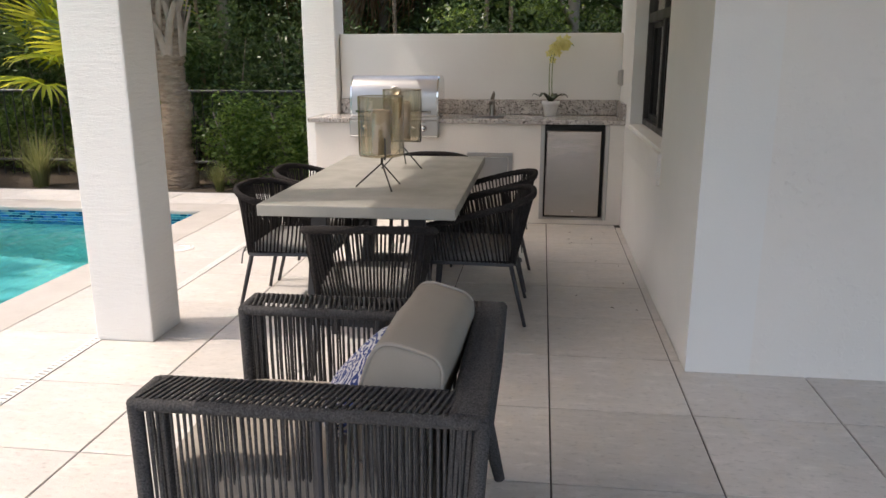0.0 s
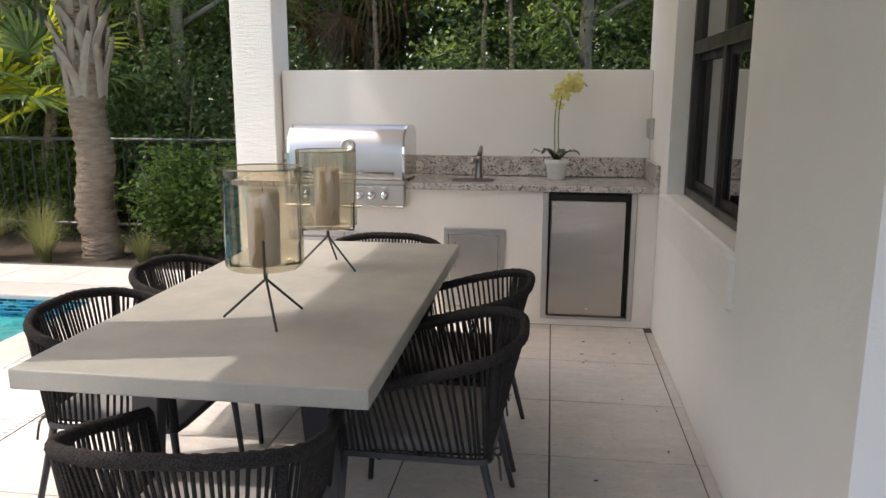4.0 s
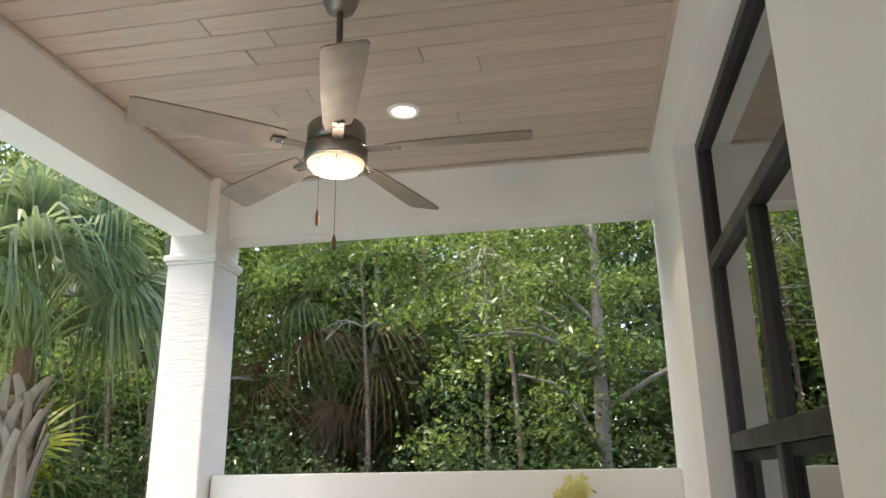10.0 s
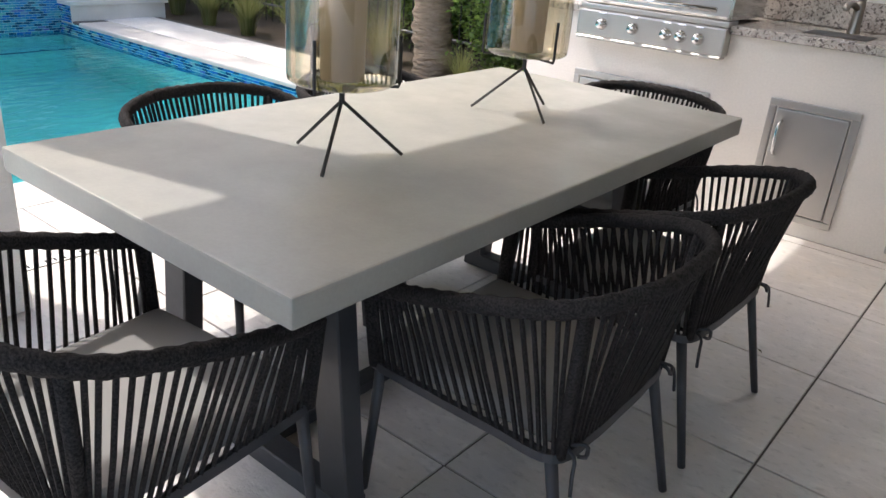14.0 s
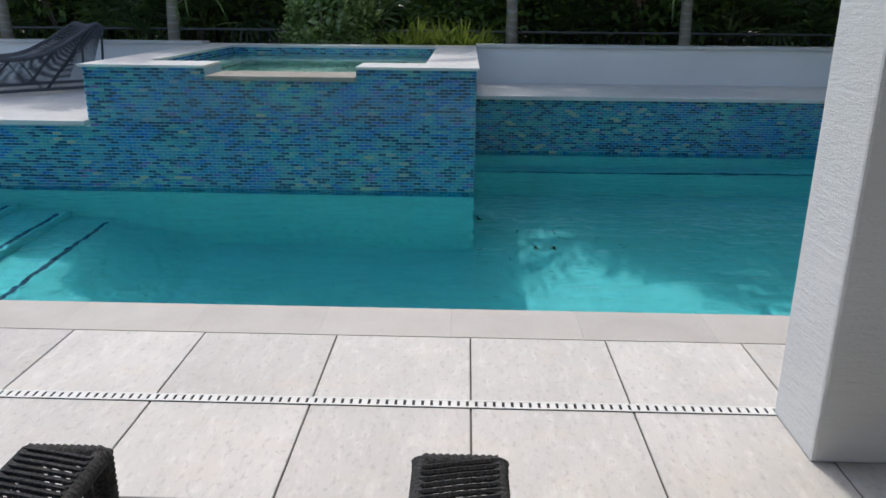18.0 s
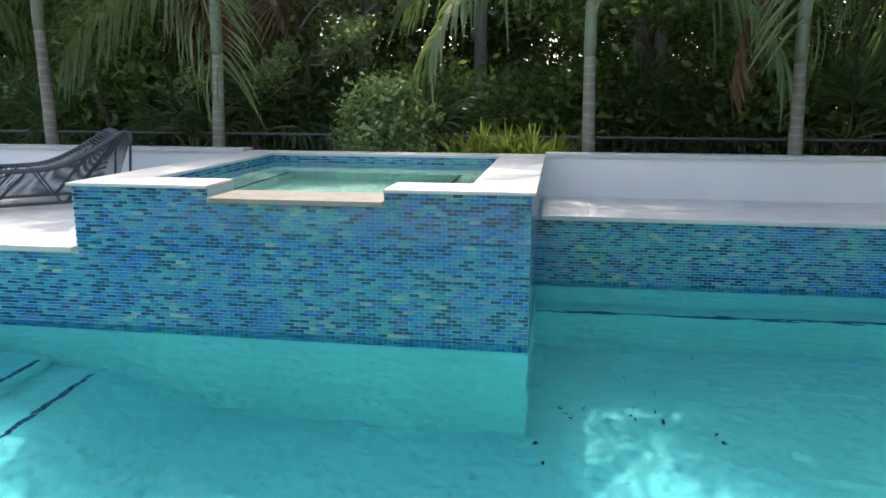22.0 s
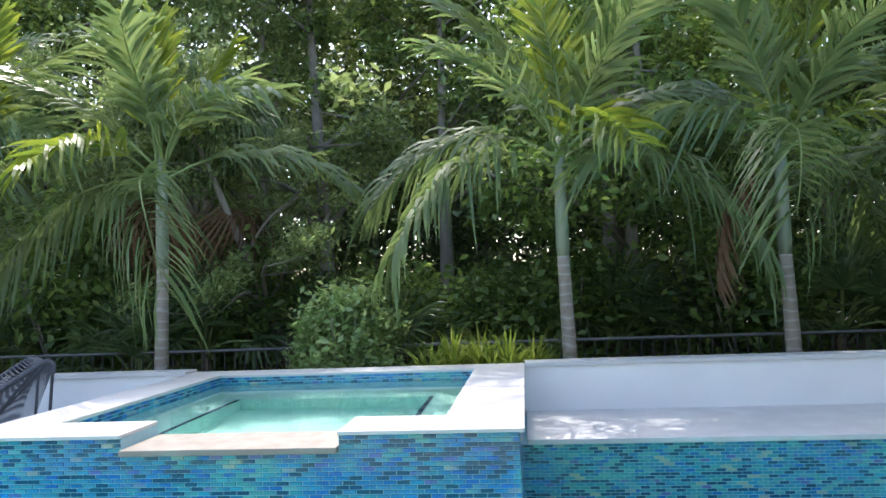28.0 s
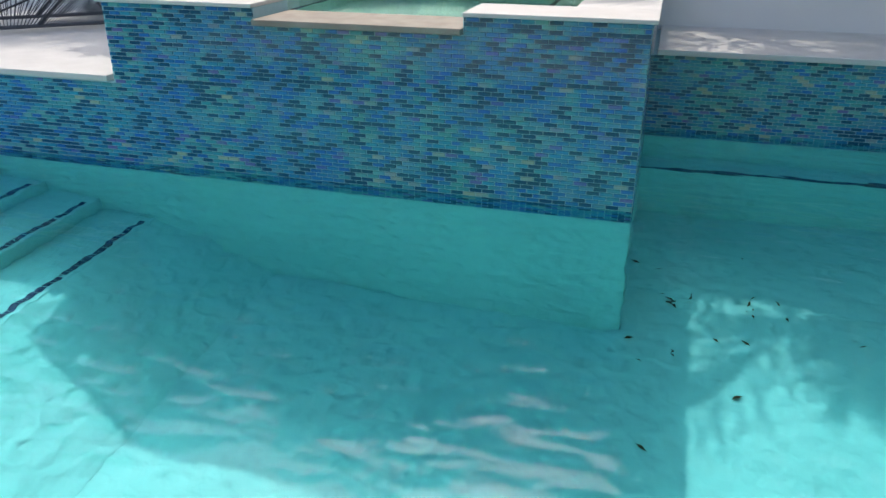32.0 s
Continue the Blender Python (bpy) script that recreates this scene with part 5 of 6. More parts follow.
while y < 7.9:
    k = len(v)
    v += [(-0.019, y, 0.0055), (0.019, y, 0.0055), (0.019, y + 0.023, 0.0055), (-0.019, y + 0.023, 0.0055)]
    v += [(a, b, 0.0026) for a, b, _ in v[k:k + 4]]
    f += [(k, k + 1, k + 2, k + 3), (k, k + 4, k + 5, k + 1), (k + 2, k + 6, k + 7, k + 3)]
    y += 0.034
part("grate_rail", bm, M["wire_white"], dr)
tagged(raw("grate", v, f, M["wire_white"], dr), kind="stuff")


# ---- chaise lounge on the raised deck ----
def chaise(m):
    c = thing("chaise_lounge", m, "grey woven cord chaise lounge on the raised stone deck", "chaise lounge")
    prof = smooth_line([(0, -1.0, 0.36), (0, -0.9, 0.395), (0, -0.5, 0.39), (0, 0.0, 0.38), (0, 0.3, 0.41), (0, 0.6, 0.54), (0, 0.88, 0.71), (0, 0.95, 0.735), (0, 1.0, 0.70), (0, 0.99, 0.62)], 84)
    low = smooth_line([(0, -1.0, 0.05), (0, 0.0, 0.05), (0, 0.95, 0.05)], 84)
    for s in (-0.36, 0.36):
        off = Vector((s, 0, 0))
        part("side_rail", tube([p + off for p in prof], 0.022, 8), M["wicker"], c, "cord-wrapped side rail", True)
        part("floor_rail", tube([p + off for p in low], 0.016, 8), M["wicker"], c, "", True)
        for i in range(0, 84, 28):
            part("post", tube([prof[min(i, 70)] + off, low[i] + off], 0.014, 8), M["charcoal"], c)
        part("post", tube([prof[-1] + off, low[-1] + off], 0.014, 8), M["charcoal"], c)
        for a, b in ((2, 26), (54, 30), (56, 80)):
            part("brace", tube([low[a] + off, prof[min(b, 66)] + off], 0.009, 6), M["charcoal"], c)
        for i in range(1, 76, 1):
            part("cord", tube([prof[i] + off, low[i] + off], 0.0045, 4), M["wicker"], c)
    for i in range(0, 84):
        p = prof[i]
        part("cross_cord", tube([p + Vector((-0.36, 0, 0.012)), p + Vector((0, 0, -0.012)), p + Vector((0.36, 0, 0.012))], 0.0075, 5), M["wicker"], c)
    return c


chaise(pose(-8.35, -2.75, 0.44, 0, 0, 43))

# ---- planting ----


def leaf_mesh(centres, rng, size, spread, droop=0.2, long=1.9):
    """Folded leaf blades at the given centres, each leaf an island of two quads."""
    n = len(centres)
    c = rng.normal(size=(n, 3)) * 0.55 + np.array([0, 0, 0.75])
    c /= np.linalg.norm(c, axis=1)[:, None]
    b = np.cross(c, rng.normal(size=(n, 3)))
    b /= np.linalg.norm(b, axis=1)[:, None]
    a = np.cross(b, c)
    a[:, 2] -= droop
    s = size * rng.uniform(0.6, 1.3, (n, 1))
    p = centres + rng.normal(size=(n, 3)) * spread
    L, W_ = a * s * long / 2, b * s / 2
    v = np.stack([p - L, p - W_ + c * s * 0.12, p + L - c * s * 0.1, p + W_ + c * s * 0.12], 1).reshape(-1, 3)
    i = np.arange(n)[:, None] * 4
    f = np.concatenate([i + np.array([[0, 1, 2]]), i + np.array([[0, 2, 3]])])
    return v, f


def np_mesh(name, v, f):
    m = bpy.data.meshes.new(name)
    m.vertices.add(len(v))
    m.vertices.foreach_set("co", np.ascontiguousarray(v, dtype=np.float32).ravel())
    k = f.shape[1]
    m.loops.add(f.size)
    m.loops.foreach_set("vertex_index", f.astype(np.int32).ravel())
    m.polygons.add(len(f))
    m.polygons.foreach_set("loop_start", np.arange(0, f.size, k, dtype=np.int32))
    m.update(calc_edges=True)
    return m


def tree(seed, height, spread, leaves, material, size=0.10, bare=0.28, label="tall broadleaf tree with an open green crown"):
    rng, r = np.random.default_rng(seed), random.Random(seed)
    t = thing("tree", pose(0, 0, 0), label, "tree", "wood behind the garden")
    lean = Vector((r.uniform(-0.6, 0.6), r.uniform(-0.6, 0.6), 0))
    path = smooth_line([(0, 0, -0.1), lean * 0.2 + Vector((0, 0, height * 0.3)), lean * 0.7 + Vector((r.uniform(-0.2, 0.2), 0, height * 0.62)), lean + Vector((0, 0, height * 0.93))], 14)
    rad = 0.018 * height
    bm = tube(path, [rad * (1 - 0.85 * i / 13) for i in range(14)], 8)
    ends = []
    for k in range(11):
        i = r.randint(4, 12)
        a, up = r.uniform(0, math.tau), r.uniform(0.1, 0.8)
        L = spread * r.uniform(0.6, 1.1) * (1.15 - i / 22)
        d = Vector((math.cos(a), math.sin(a), up))
        limb = smooth_line([path[i], path[i] + d * L * 0.5 + Vector((0, 0, 0.12 * L)), path[i] + d * L], 7)
        tube(limb, [rad * 0.45 * (1 - 0.12 * j) * (1 - i / 20) for j in range(7)], 5, bm)
        ends += limb[2:]
        for j in (3, 5):
            b = a + r.uniform(-1.2, 1.2)
            tw = [limb[j], limb[j] + Vector((math.cos(b), math.sin(b), r.uniform(-0.2, 0.6))) * L * 0.45]
            tube(tw, [rad * 0.16, rad * 0.05], 4, bm)
            ends += [tw[1], tw[0].lerp(tw[1], 0.5)]
    part("trunk", bm, M["bark"], t, "grey-brown trunk and limbs", True)
    base = np.array([tuple(e) for e in ends + path[5:]])
    clumps = base[rng.integers(0, len(base), 130)] + rng.normal(size=(130, 3)) * np.array([spread, spread, spread * 0.8]) * 0.26
    clumps = clumps[clumps[:, 2] > height * bare]
    cen = clumps[rng.integers(0, len(clumps), leaves)]
    v, f = leaf_mesh(cen, rng, size, np.array([0.24, 0.24, 0.13]) * (0.78 if size < 0.05 else 1))
    link("crown", np_mesh("crown", v, f), material, t, "uneven crown of small leaves")
    return t


def shrub(seed, w, h, leaves, material, size, label, name="shrub", group="", depth=None, tight=0.11):
    rng = np.random.default_rng(seed)
    t = thing(name, pose(0, 0, 0), label, "shrub", group)
    d = depth or w
    r = random.Random(seed)
    for k in range(5):
        a = r.uniform(0, math.tau)
        bm = tube([(0.08 * math.cos(a), 0.08 * math.sin(a), -0.05), (0.3 * w * math.cos(a), 0.3 * d * math.sin(a), 0.45 * h), (0.42 * w * math.cos(a), 0.42 * d * math.sin(a), 0.8 * h)], [0.014, 0.01, 0.005], 5)
        part("stem", bm, M["bark"], t)
    n = 90
    dirs = rng.normal(size=(n, 3))
    dirs /= np.linalg.norm(dirs, axis=1)[:, None]
    cl = dirs * rng.uniform(0.55, 1.0, (n, 1)) * np.array([w / 2, d / 2, h / 2]) + np.array([0, 0, h * 0.52])
    cen = cl[rng.integers(0, n, leaves)]
    v, f = leaf_mesh(cen, rng, size, tight * (w + h) / 2, 0.0)
    v[:, 2] = np.maximum(v[:, 2], 0.0)
    link("foliage", np_mesh("foliage", v, f), material, t, "dense small leaves")
    return t


def blade_strip(v, f, line, widths, side):
    """Adds a folded strip along a line."""
    k = len(v)
    for p, w in zip(line, widths):
        s = side * w
        v += [p - s, p + s]
    for i in range(len(line) - 1):
        b = k + 2 * i
        f.append((b, b + 1, b + 3, b + 2))


def palm_frond(seed, length, rise, droop, hang, material, leaflet=0.5, count=50):
    """A feather frond along +x from the origin: an arched stalk with hanging leaflets; returns both meshes."""
    r = random.Random(seed)
    line = [Vector((length * t * (1 - 0.12 * t), 0.06 * math.sin(3 * t + seed), length * (rise * t - droop * t * t))) for t in (i / 15 for i in range(16))]
    bm = tube(line, [0.020 - 0.0011 * i for i in range(16)], 5)
    stalk = bpy.data.meshes.new("stalk")
    bm.to_mesh(stalk)
    bm.free()
    v, f = [], []
    for i in range(count):
        t = 0.20 + 0.80 * i / (count - 1)
        u = t * 15
        a = min(int(u), 14)
        p = line[a].lerp(line[a + 1], u - a)
        d = (line[a + 1] - line[a]).normalized()
        L = leaflet * (0.55 + 0.6 * math.sin(math.pi * min(1, 0.15 + t * 0.8))) * r.uniform(0.8, 1.15)
        for s in (-1, 1):
            if r.random() < 0.1:
                continue
            w = (Vector((0, s, 0)) * r.uniform(0.42, 0.95) + d * (0.6 + 0.5 * t) * r.uniform(0.7, 1.2) + Vector((0, 0, r.uniform(-0.15, 0.5)))).normalized()
            h = hang * r.uniform(0.3, 1.9)
            q = [p, p + w * L * 0.35, p + w * L * 0.62 + Vector((0, 0, -0.16 * h * L)), p + w * L * 0.80 + Vector((0, 0, -0.42 * h * L)), p + w * L * 0.9 + Vector((0, 0, -0.72 * h * L))]
            n = (w.cross(Vector((0, 0, 1))).normalized() * 0.7 + Vector((0, 0, 0.4 * s))).normalized()
            blade_strip(v, f, q, (0.009, 0.021, 0.020, 0.013, 0.001), n)
    leaf = bpy.data.meshes.new("feather_leaf")
    leaf.from_pydata([tuple(x) for x in v], [], f)
    for m, mt in ((stalk, M["petiole"]), (leaf, material)):
        m.materials.append(mt)
    return stalk, leaf


FRONDS = [palm_frond(1, 1.75, 0.22, 0.12, 0.12, M["frond_young"], 0.50, 42), palm_frond(2, 2.2, 0.35, 0.36, 0.30, M["frond"], 0.56, 44), palm_frond(3, 2.35, 0.5, 0.62, 0.5, M["frond"], 0.60, 46),
          palm_frond(4, 2.3, 0.5, 0.85, 0.8, M["frond"], 0.62, 46), palm_frond(5, 2.0, 0.5, 0.7, 0.6, M["frond_young"], 0.5, 40), palm_frond(6, 1.2, 0.1, 0.8, 1.3, M["dry"], 0.32, 36)]
AGES = ((0, -80), (0, -68), (0, -58), (1, -54), (1, -42), (2, -38), (1, -28), (2, -24), (3, -16), (4, -10), (2, -4), (3, 4), (3, 10))


def feather_palm(x, y, z, h, seed, lean=0.0, dry=False):
    r = random.Random(seed)
    t = thing("feather_palm", pose(x, y, z), "slender palm with a ringed trunk and arching feather fronds", "palm tree", "palms along the garden wall")
    line = smooth_line([(0, 0, -0.1), (0, lean * 0.4, h * 0.4), (0, lean, h)], 16)
    part("trunk", tube(line, [0.090 - 0.0016 * i for i in range(16)], 12), M["ringed"], t, "grey ringed trunk", True)
    top = line[-1]
    part("crownshaft", tube([top, top + Vector((0, 0, 0.12)), top + Vector((0, 0, 0.5)), top + Vector((0, 0.01, 1.0)), top + Vector((0, 0.01, 1.3))], [0.067, 0.074, 0.070, 0.06, 0.028], 12), M["shaft"], t, "smooth green crownshaft", True)
    for i, (k, tilt) in enumerate(AGES + (((5, 24),) if dry else ())):
        a = i * 137.5 + seed * 41 + r.uniform(-18, 18)
        m = pose(top.x, top.y, top.z + 1.28 - 0.028 * i, 0, 0, a) @ pose(0.03, 0, 0, r.uniform(-22, 22), tilt + r.uniform(-7, 7), 0)
        st = new("frond", FRONDS[k][0])
        st.parent, st.matrix_local = t, m
        lf = new("feather_leaf", FRONDS[k][1])
        lf.parent = st
    return t


for i, (y, h, ln) in enumerate(((-5.98, 1.9, 0.0), (-3.86, 2.05, -0.05), (-1.60, 1.75, 0.06), (3.01, 1.70, -0.04), (5.31, 1.62, -0.05), (7.46, 1.45, -0.08))):
    feather_palm(-10.45, y, 0.30, h, 20 + i, ln, i == 4)


def fan_leaf(seed, radius, blades, arc, droop, material, tilt=0):
    """A fan blade on a stalk along +x, its tips hanging as they do when the stalk is raised by tilt degrees."""
    r = random.Random(seed)
    L = radius * (1.02 + 0.008 * tilt)
    stalk_line = smooth_line([(0, 0, 0), (L * 0.5, 0, L * 0.16), (L, 0, L * 0.16)], 6)
    bm = tube(stalk_line, [0.016, 0.015, 0.014, 0.012, 0.011, 0.009], 5)
    stalk = bpy.data.meshes.new("stalk")
    bm.to_mesh(stalk)
    bm.free()
    hub = stalk_line[-1]
    down = Vector((-math.sin(radians(tilt)), 0, -math.cos(radians(tilt))))
    v, f = [], []
    for i in range(blades):
        a = radians(arc) * (i / (blades - 1) - 0.5)
        d = Vector((math.cos(a), math.sin(a), 0.12 * math.cos(3 * a)))
        R = radius * (0.72 + 0.33 * math.cos(a * 0.6)) * r.uniform(0.9, 1.08)
        hang = droop * r.uniform(0.6, 1.4)
        q = [hub, hub + d * R * 0.35 - down * 0.03, hub + d * R * 0.66 + down * hang * R * 0.2, hub + d * R * 0.84 + down * hang * R * 0.6, hub + d * R * 0.92 + down * hang * R * 1.1]
        s = Vector((-d.y, d.x, 0.35 * (-1) ** i)).normalized()
        w = radius * (0.034 if radius < 0.72 else 0.021)
        blade_strip(v, f, q, (0.004, w, w * 0.95, w * 0.5, 0.002), s)
    leaf = bpy.data.meshes.new("leaf_fan")
    leaf.from_pydata([tuple(x) for x in v], [], f)
    for m, mt in ((stalk, M["petiole"]), (leaf, material)):
        m.materials.append(mt)
    return stalk, leaf


SABAL = [fan_leaf(40 + k, 0.76, 46, 250, d, M["fan"], tl) for k, (d, tl) in enumerate(((0.7, 76), (0.8, 60), (0.85, 46), (0.9, 32), (0.95, 18)))]
PALMETTO = [fan_leaf(50 + k, 0.62, 22, 230, d, M["fan_dark"]) for k, d in enumerate((0.12, 0.3))]
YELLOW = [fan_leaf(56, 0.7, 24, 230, 0.2, M["fan_yellow"])]
DRY = [fan_leaf(58, 0.8, 22, 180, 1.1, M["dry"])]


def fans(t, top, n, kinds, seed, low=-70, high=62, reach=0.12, name="fan", by_age=False):
    r = random.Random(seed)
    for i in range(n):
        k = kinds[i * len(kinds) // n if by_age else i % len(kinds)]
        a = i * 137.5 + r.uniform(-15, 15)
        tilt = -(low + (high - low) * (1 - i / max(1, n - 1)))
        m = pose(top[0], top[1], top[2], 0, 0, a) @ pose(reach, 0, 0, r.uniform(-20, 20), tilt, 0)
        st = new(name, k[0])
        st.parent, st.matrix_local = t, m
        lf = new("leaf_fan", k[1])
        lf.parent = st


def cabbage_palm(x, y, z, h, seed, boots=1.15, radius=0.17, leaves=26):
    r = random.Random(seed)
    t = thing("cabbage_palm", pose(x, y, z), "stout cabbage palm with criss-cross leaf bases and drooping fan leaves", "palm tree")
    line = [Vector((0.02 * math.sin(0.4 * i), 0.01 * math.cos(0.3 * i), -0.1 + (h + 0.1) * i / 47)) for i in range(48)]
    part("trunk", tube(line, [radius * (1.10 - 0.0045 * i) * (1 + 0.05 * (-1) ** i) * r.uniform(0.95, 1.05) for i in range(48)], 16), M["sabal_bark"], t, "rough brown trunk", True)
    rows = max(4, round(boots / 0.2))
    for j in range(rows):
        near_top = j / (rows - 1)
        zz, length = h - boots + (boots - 0.12) * near_top, 0.50 - 0.26 * near_top
        for i in range(5):
            a = (i + 0.5 * (j % 2)) * math.tau / 5 + r.uniform(-0.12, 0.12)
            bm = bmesh.new()
            for side in (-1, 1):
                reach, L = r.uniform(0.07, 0.15), length * r.uniform(0.8, 1.15)
                rings = []
                for k in range(6):
                    u = k / 5
                    b = a + side * (0.04 + 0.50 * u)
                    d, w = Vector((math.cos(b), math.sin(b), 0)), Vector((-math.sin(b), math.cos(b), -0.5 * side)).normalized()
                    p = d * (radius * (1.0 - 0.22 * near_top) - 0.004 + reach * u ** 1.6) + Vector((0, 0, zz + L * u))
                    wide, thick = 0.056 - 0.026 * u, 0.020 - 0.007 * u
                    rings.append([bm.verts.new(p + w * wide * x + d * thick * y) for x, y in ((-1, -0.3), (-0.7, 0.7), (0, 1), (0.7, 0.7), (1, -0.3), (0, -0.6))])
                for ra, rb in zip(rings, rings[1:]):
                    for k in range(6):
                        bm.faces.new((ra[k], ra[(k + 1) % 6], rb[(k + 1) % 6], rb[k]))
                bm.faces.new(rings[0][::-1])
                bm.faces.new(rings[-1])
            part("leaf_base", bm, M["boot"], t, "dry split leaf base")
    neck = [Vector((0, 0, h - 0.1 + 0.13 * k)) for k in range(5)]
    part("fibre_neck", tube(neck, [radius * q for q in (0.74, 0.66, 0.52, 0.46, 0.36)], 12), M["fibre"], t, "brown fibrous neck under the crown", True)
    fans(t, (0, 0, h + 0.36), leaves, SABAL, seed + 1, 16, 82, 0.04, "fan", True)
    return t


cabbage_palm(-4.38, 8.62, -0.06, 2.42, 5, 0.86, 0.172)
cabbage_palm(-9.95, 9.5, 0.20, 2.55, 8, 1.1, 0.24)
cabbage_palm(-3.7, 14.6, -0.06, 3.9, 9, 1.3, 0.2)


old = cabbage_palm(-12.4, -2.0, 0.25, 2.9, 12, 1.1, 0.17)
fans(old, (0, 0, 3.1), 9, DRY, 91, -62, -35, 0.12, "dry_fan")


def palmetto(x, y, z, seed, n=12, kinds=None, label="dark fan-leaved saw palmetto"):
    t = thing("palmetto", pose(x, y, z), label, "palmetto", "palmettos in the wood")
    r = random.Random(seed)
    s = r.uniform(0.3, 0.8)
    part("stem", tube([(0, 0, -0.05), (0.1, 0.05, s)], [0.09, 0.06], 7), M["sabal_bark"], t)
    fans(t, (0.1, 0.05, s), n, kinds or PALMETTO, seed, 0, 78, 0.05)
    return t


rnd = random.Random(21)
for i in range(25):
    palmetto(rnd.uniform(-13.6, -11.7), -11 + i * 0.92 + rnd.uniform(-0.4, 0.4), 0.25, 100 + i)
for i in range(8):
    palmetto(-9.5 + i * 1.5 + rnd.uniform(-0.4, 0.4), rnd.uniform(10.6, 12.5), -0.06, 130 + i)
palmetto(-6.9, 10.2, 0.5, 150, 12, YELLOW + PALMETTO[:1], "yellow-green fan palm at the fence")
palmetto(-5.75, 9.85, 0.7, 151, 11, YELLOW + PALMETTO, "bright yellow-green fan palm behind the fence")
dead = cabbage_palm(-3.35, 13.3, -0.06, 3.0, 31, 1.0, 0.15, 3)
tagged(dead, "half-dead cabbage palm with hanging brown fans behind the fence")
fans(dead, (0, 0, 3.3), 11, DRY, 92, -58, 20, 0.1, "dry_fan")
palmetto(-6.3, 9.9, 0.1, 152, 9, YELLOW, "low yellow-green fan palm behind the fence")

# broadleaf wood: three trees and their copies
T1 = tree(61, 8.5, 2.6, 14000, M["leaf"], 0.07)
T2 = tree(62, 7.0, 2.3, 14000, M["leaf_dark"], 0.07, 0.18)
T3 = tree(63, 9.5, 2.4, 13000, M["leaf_pale"], 0.075, 0.35, "tall slender tree with pale grey-green leaves")
T4 = tree(64, 7.5, 2.5, 24000, M["leaf"], 0.038, 0.2, "leafy green tree with fine small leaves")
T5 = tree(65, 7.0, 2.4, 20000, M["leaf_dark"], 0.038, 0.3, "slender tree with fine grey-green leaves")
T6 = tree(66, 9.0, 2.8, 7000, M["leaf"], 0.085, 0.1, "tall tree at the back of the wood")
# Added so that its high crown, out of view, breaks up sunlight on the pool.
T7 = tree(67, 11.5, 2.3, 3600, M["leaf"], 0.10, 0.5, "tall thin tree added behind the palms, high sparse crown dappling the pool")
T7.matrix_world = pose(-14.0, 3.9, 0.2)
T4.matrix_world, T5.matrix_world, T6.matrix_world = pose(-7.5, 12.5, -0.06), pose(-5.0, 11.8, -0.06), pose(-26, -30, 0.2)
T1.matrix_world, T2.matrix_world, T3.matrix_world = pose(-15.4, 1.2, 0.2), pose(-13.5, 4.1, 0.2, 0, 0, 40), pose(-15.4, -0.9, 0.2, 0, 0, 10)
rnd = random.Random(9)
trees = [T1, T2, T3, T4, T5, T6]


def spread_trees(spots, big=1.0, kinds=(0, 1, 2)):
    for i, (x, y, z) in enumerate(spots):
        src = trees[kinds[(i * 2 + (i // 3)) % len(kinds)]]
        s = big * rnd.uniform(0.85, 1.2)
        o = copy_thing(src, pose(x + rnd.uniform(-0.5, 0.5), y + rnd.uniform(-0.5, 0.5), z, 0, 0, rnd.uniform(0, 360)))
        o.scale = (s, s, s)


spread_trees([(-14.6 - 1.4 * (k % 2), -14 + 2.0 * k, 0.2) for k in range(14) if k not in (7, 8, 9)])
spread_trees([(-19.5 - 1.5 * (k % 2), -18 + 2.4 * k, 0.2) for k in range(14) if k not in (4, 5)], 1.25, (5, 2, 5))
o = copy_thing(T3, pose(-12.6, -0.55, 0.2, 20, 4, 30))
o.scale = (0.55, 0.55, 0.55)
spread_trees([(-25.0, -26 + 3.4 * k, 0.2) for k in range(11) if k not in (5, 6)], 1.5, (5,))
spread_trees([(-11.5 + 2.9 * k, 12.0 + 1.3 * (k % 2), -0.06) for k in range(6)], 0.85, (3, 4, 3))
spread_trees([(-15.0 + 3.1 * k, 15.8 + 1.2 * (k % 2), -0.06) for k in range(8)], 1.05, (3, 3, 4))
spread_trees([(-20.0 + 3.2 * k, 20.5, -0.06) for k in range(9)], 1.4, (5,))


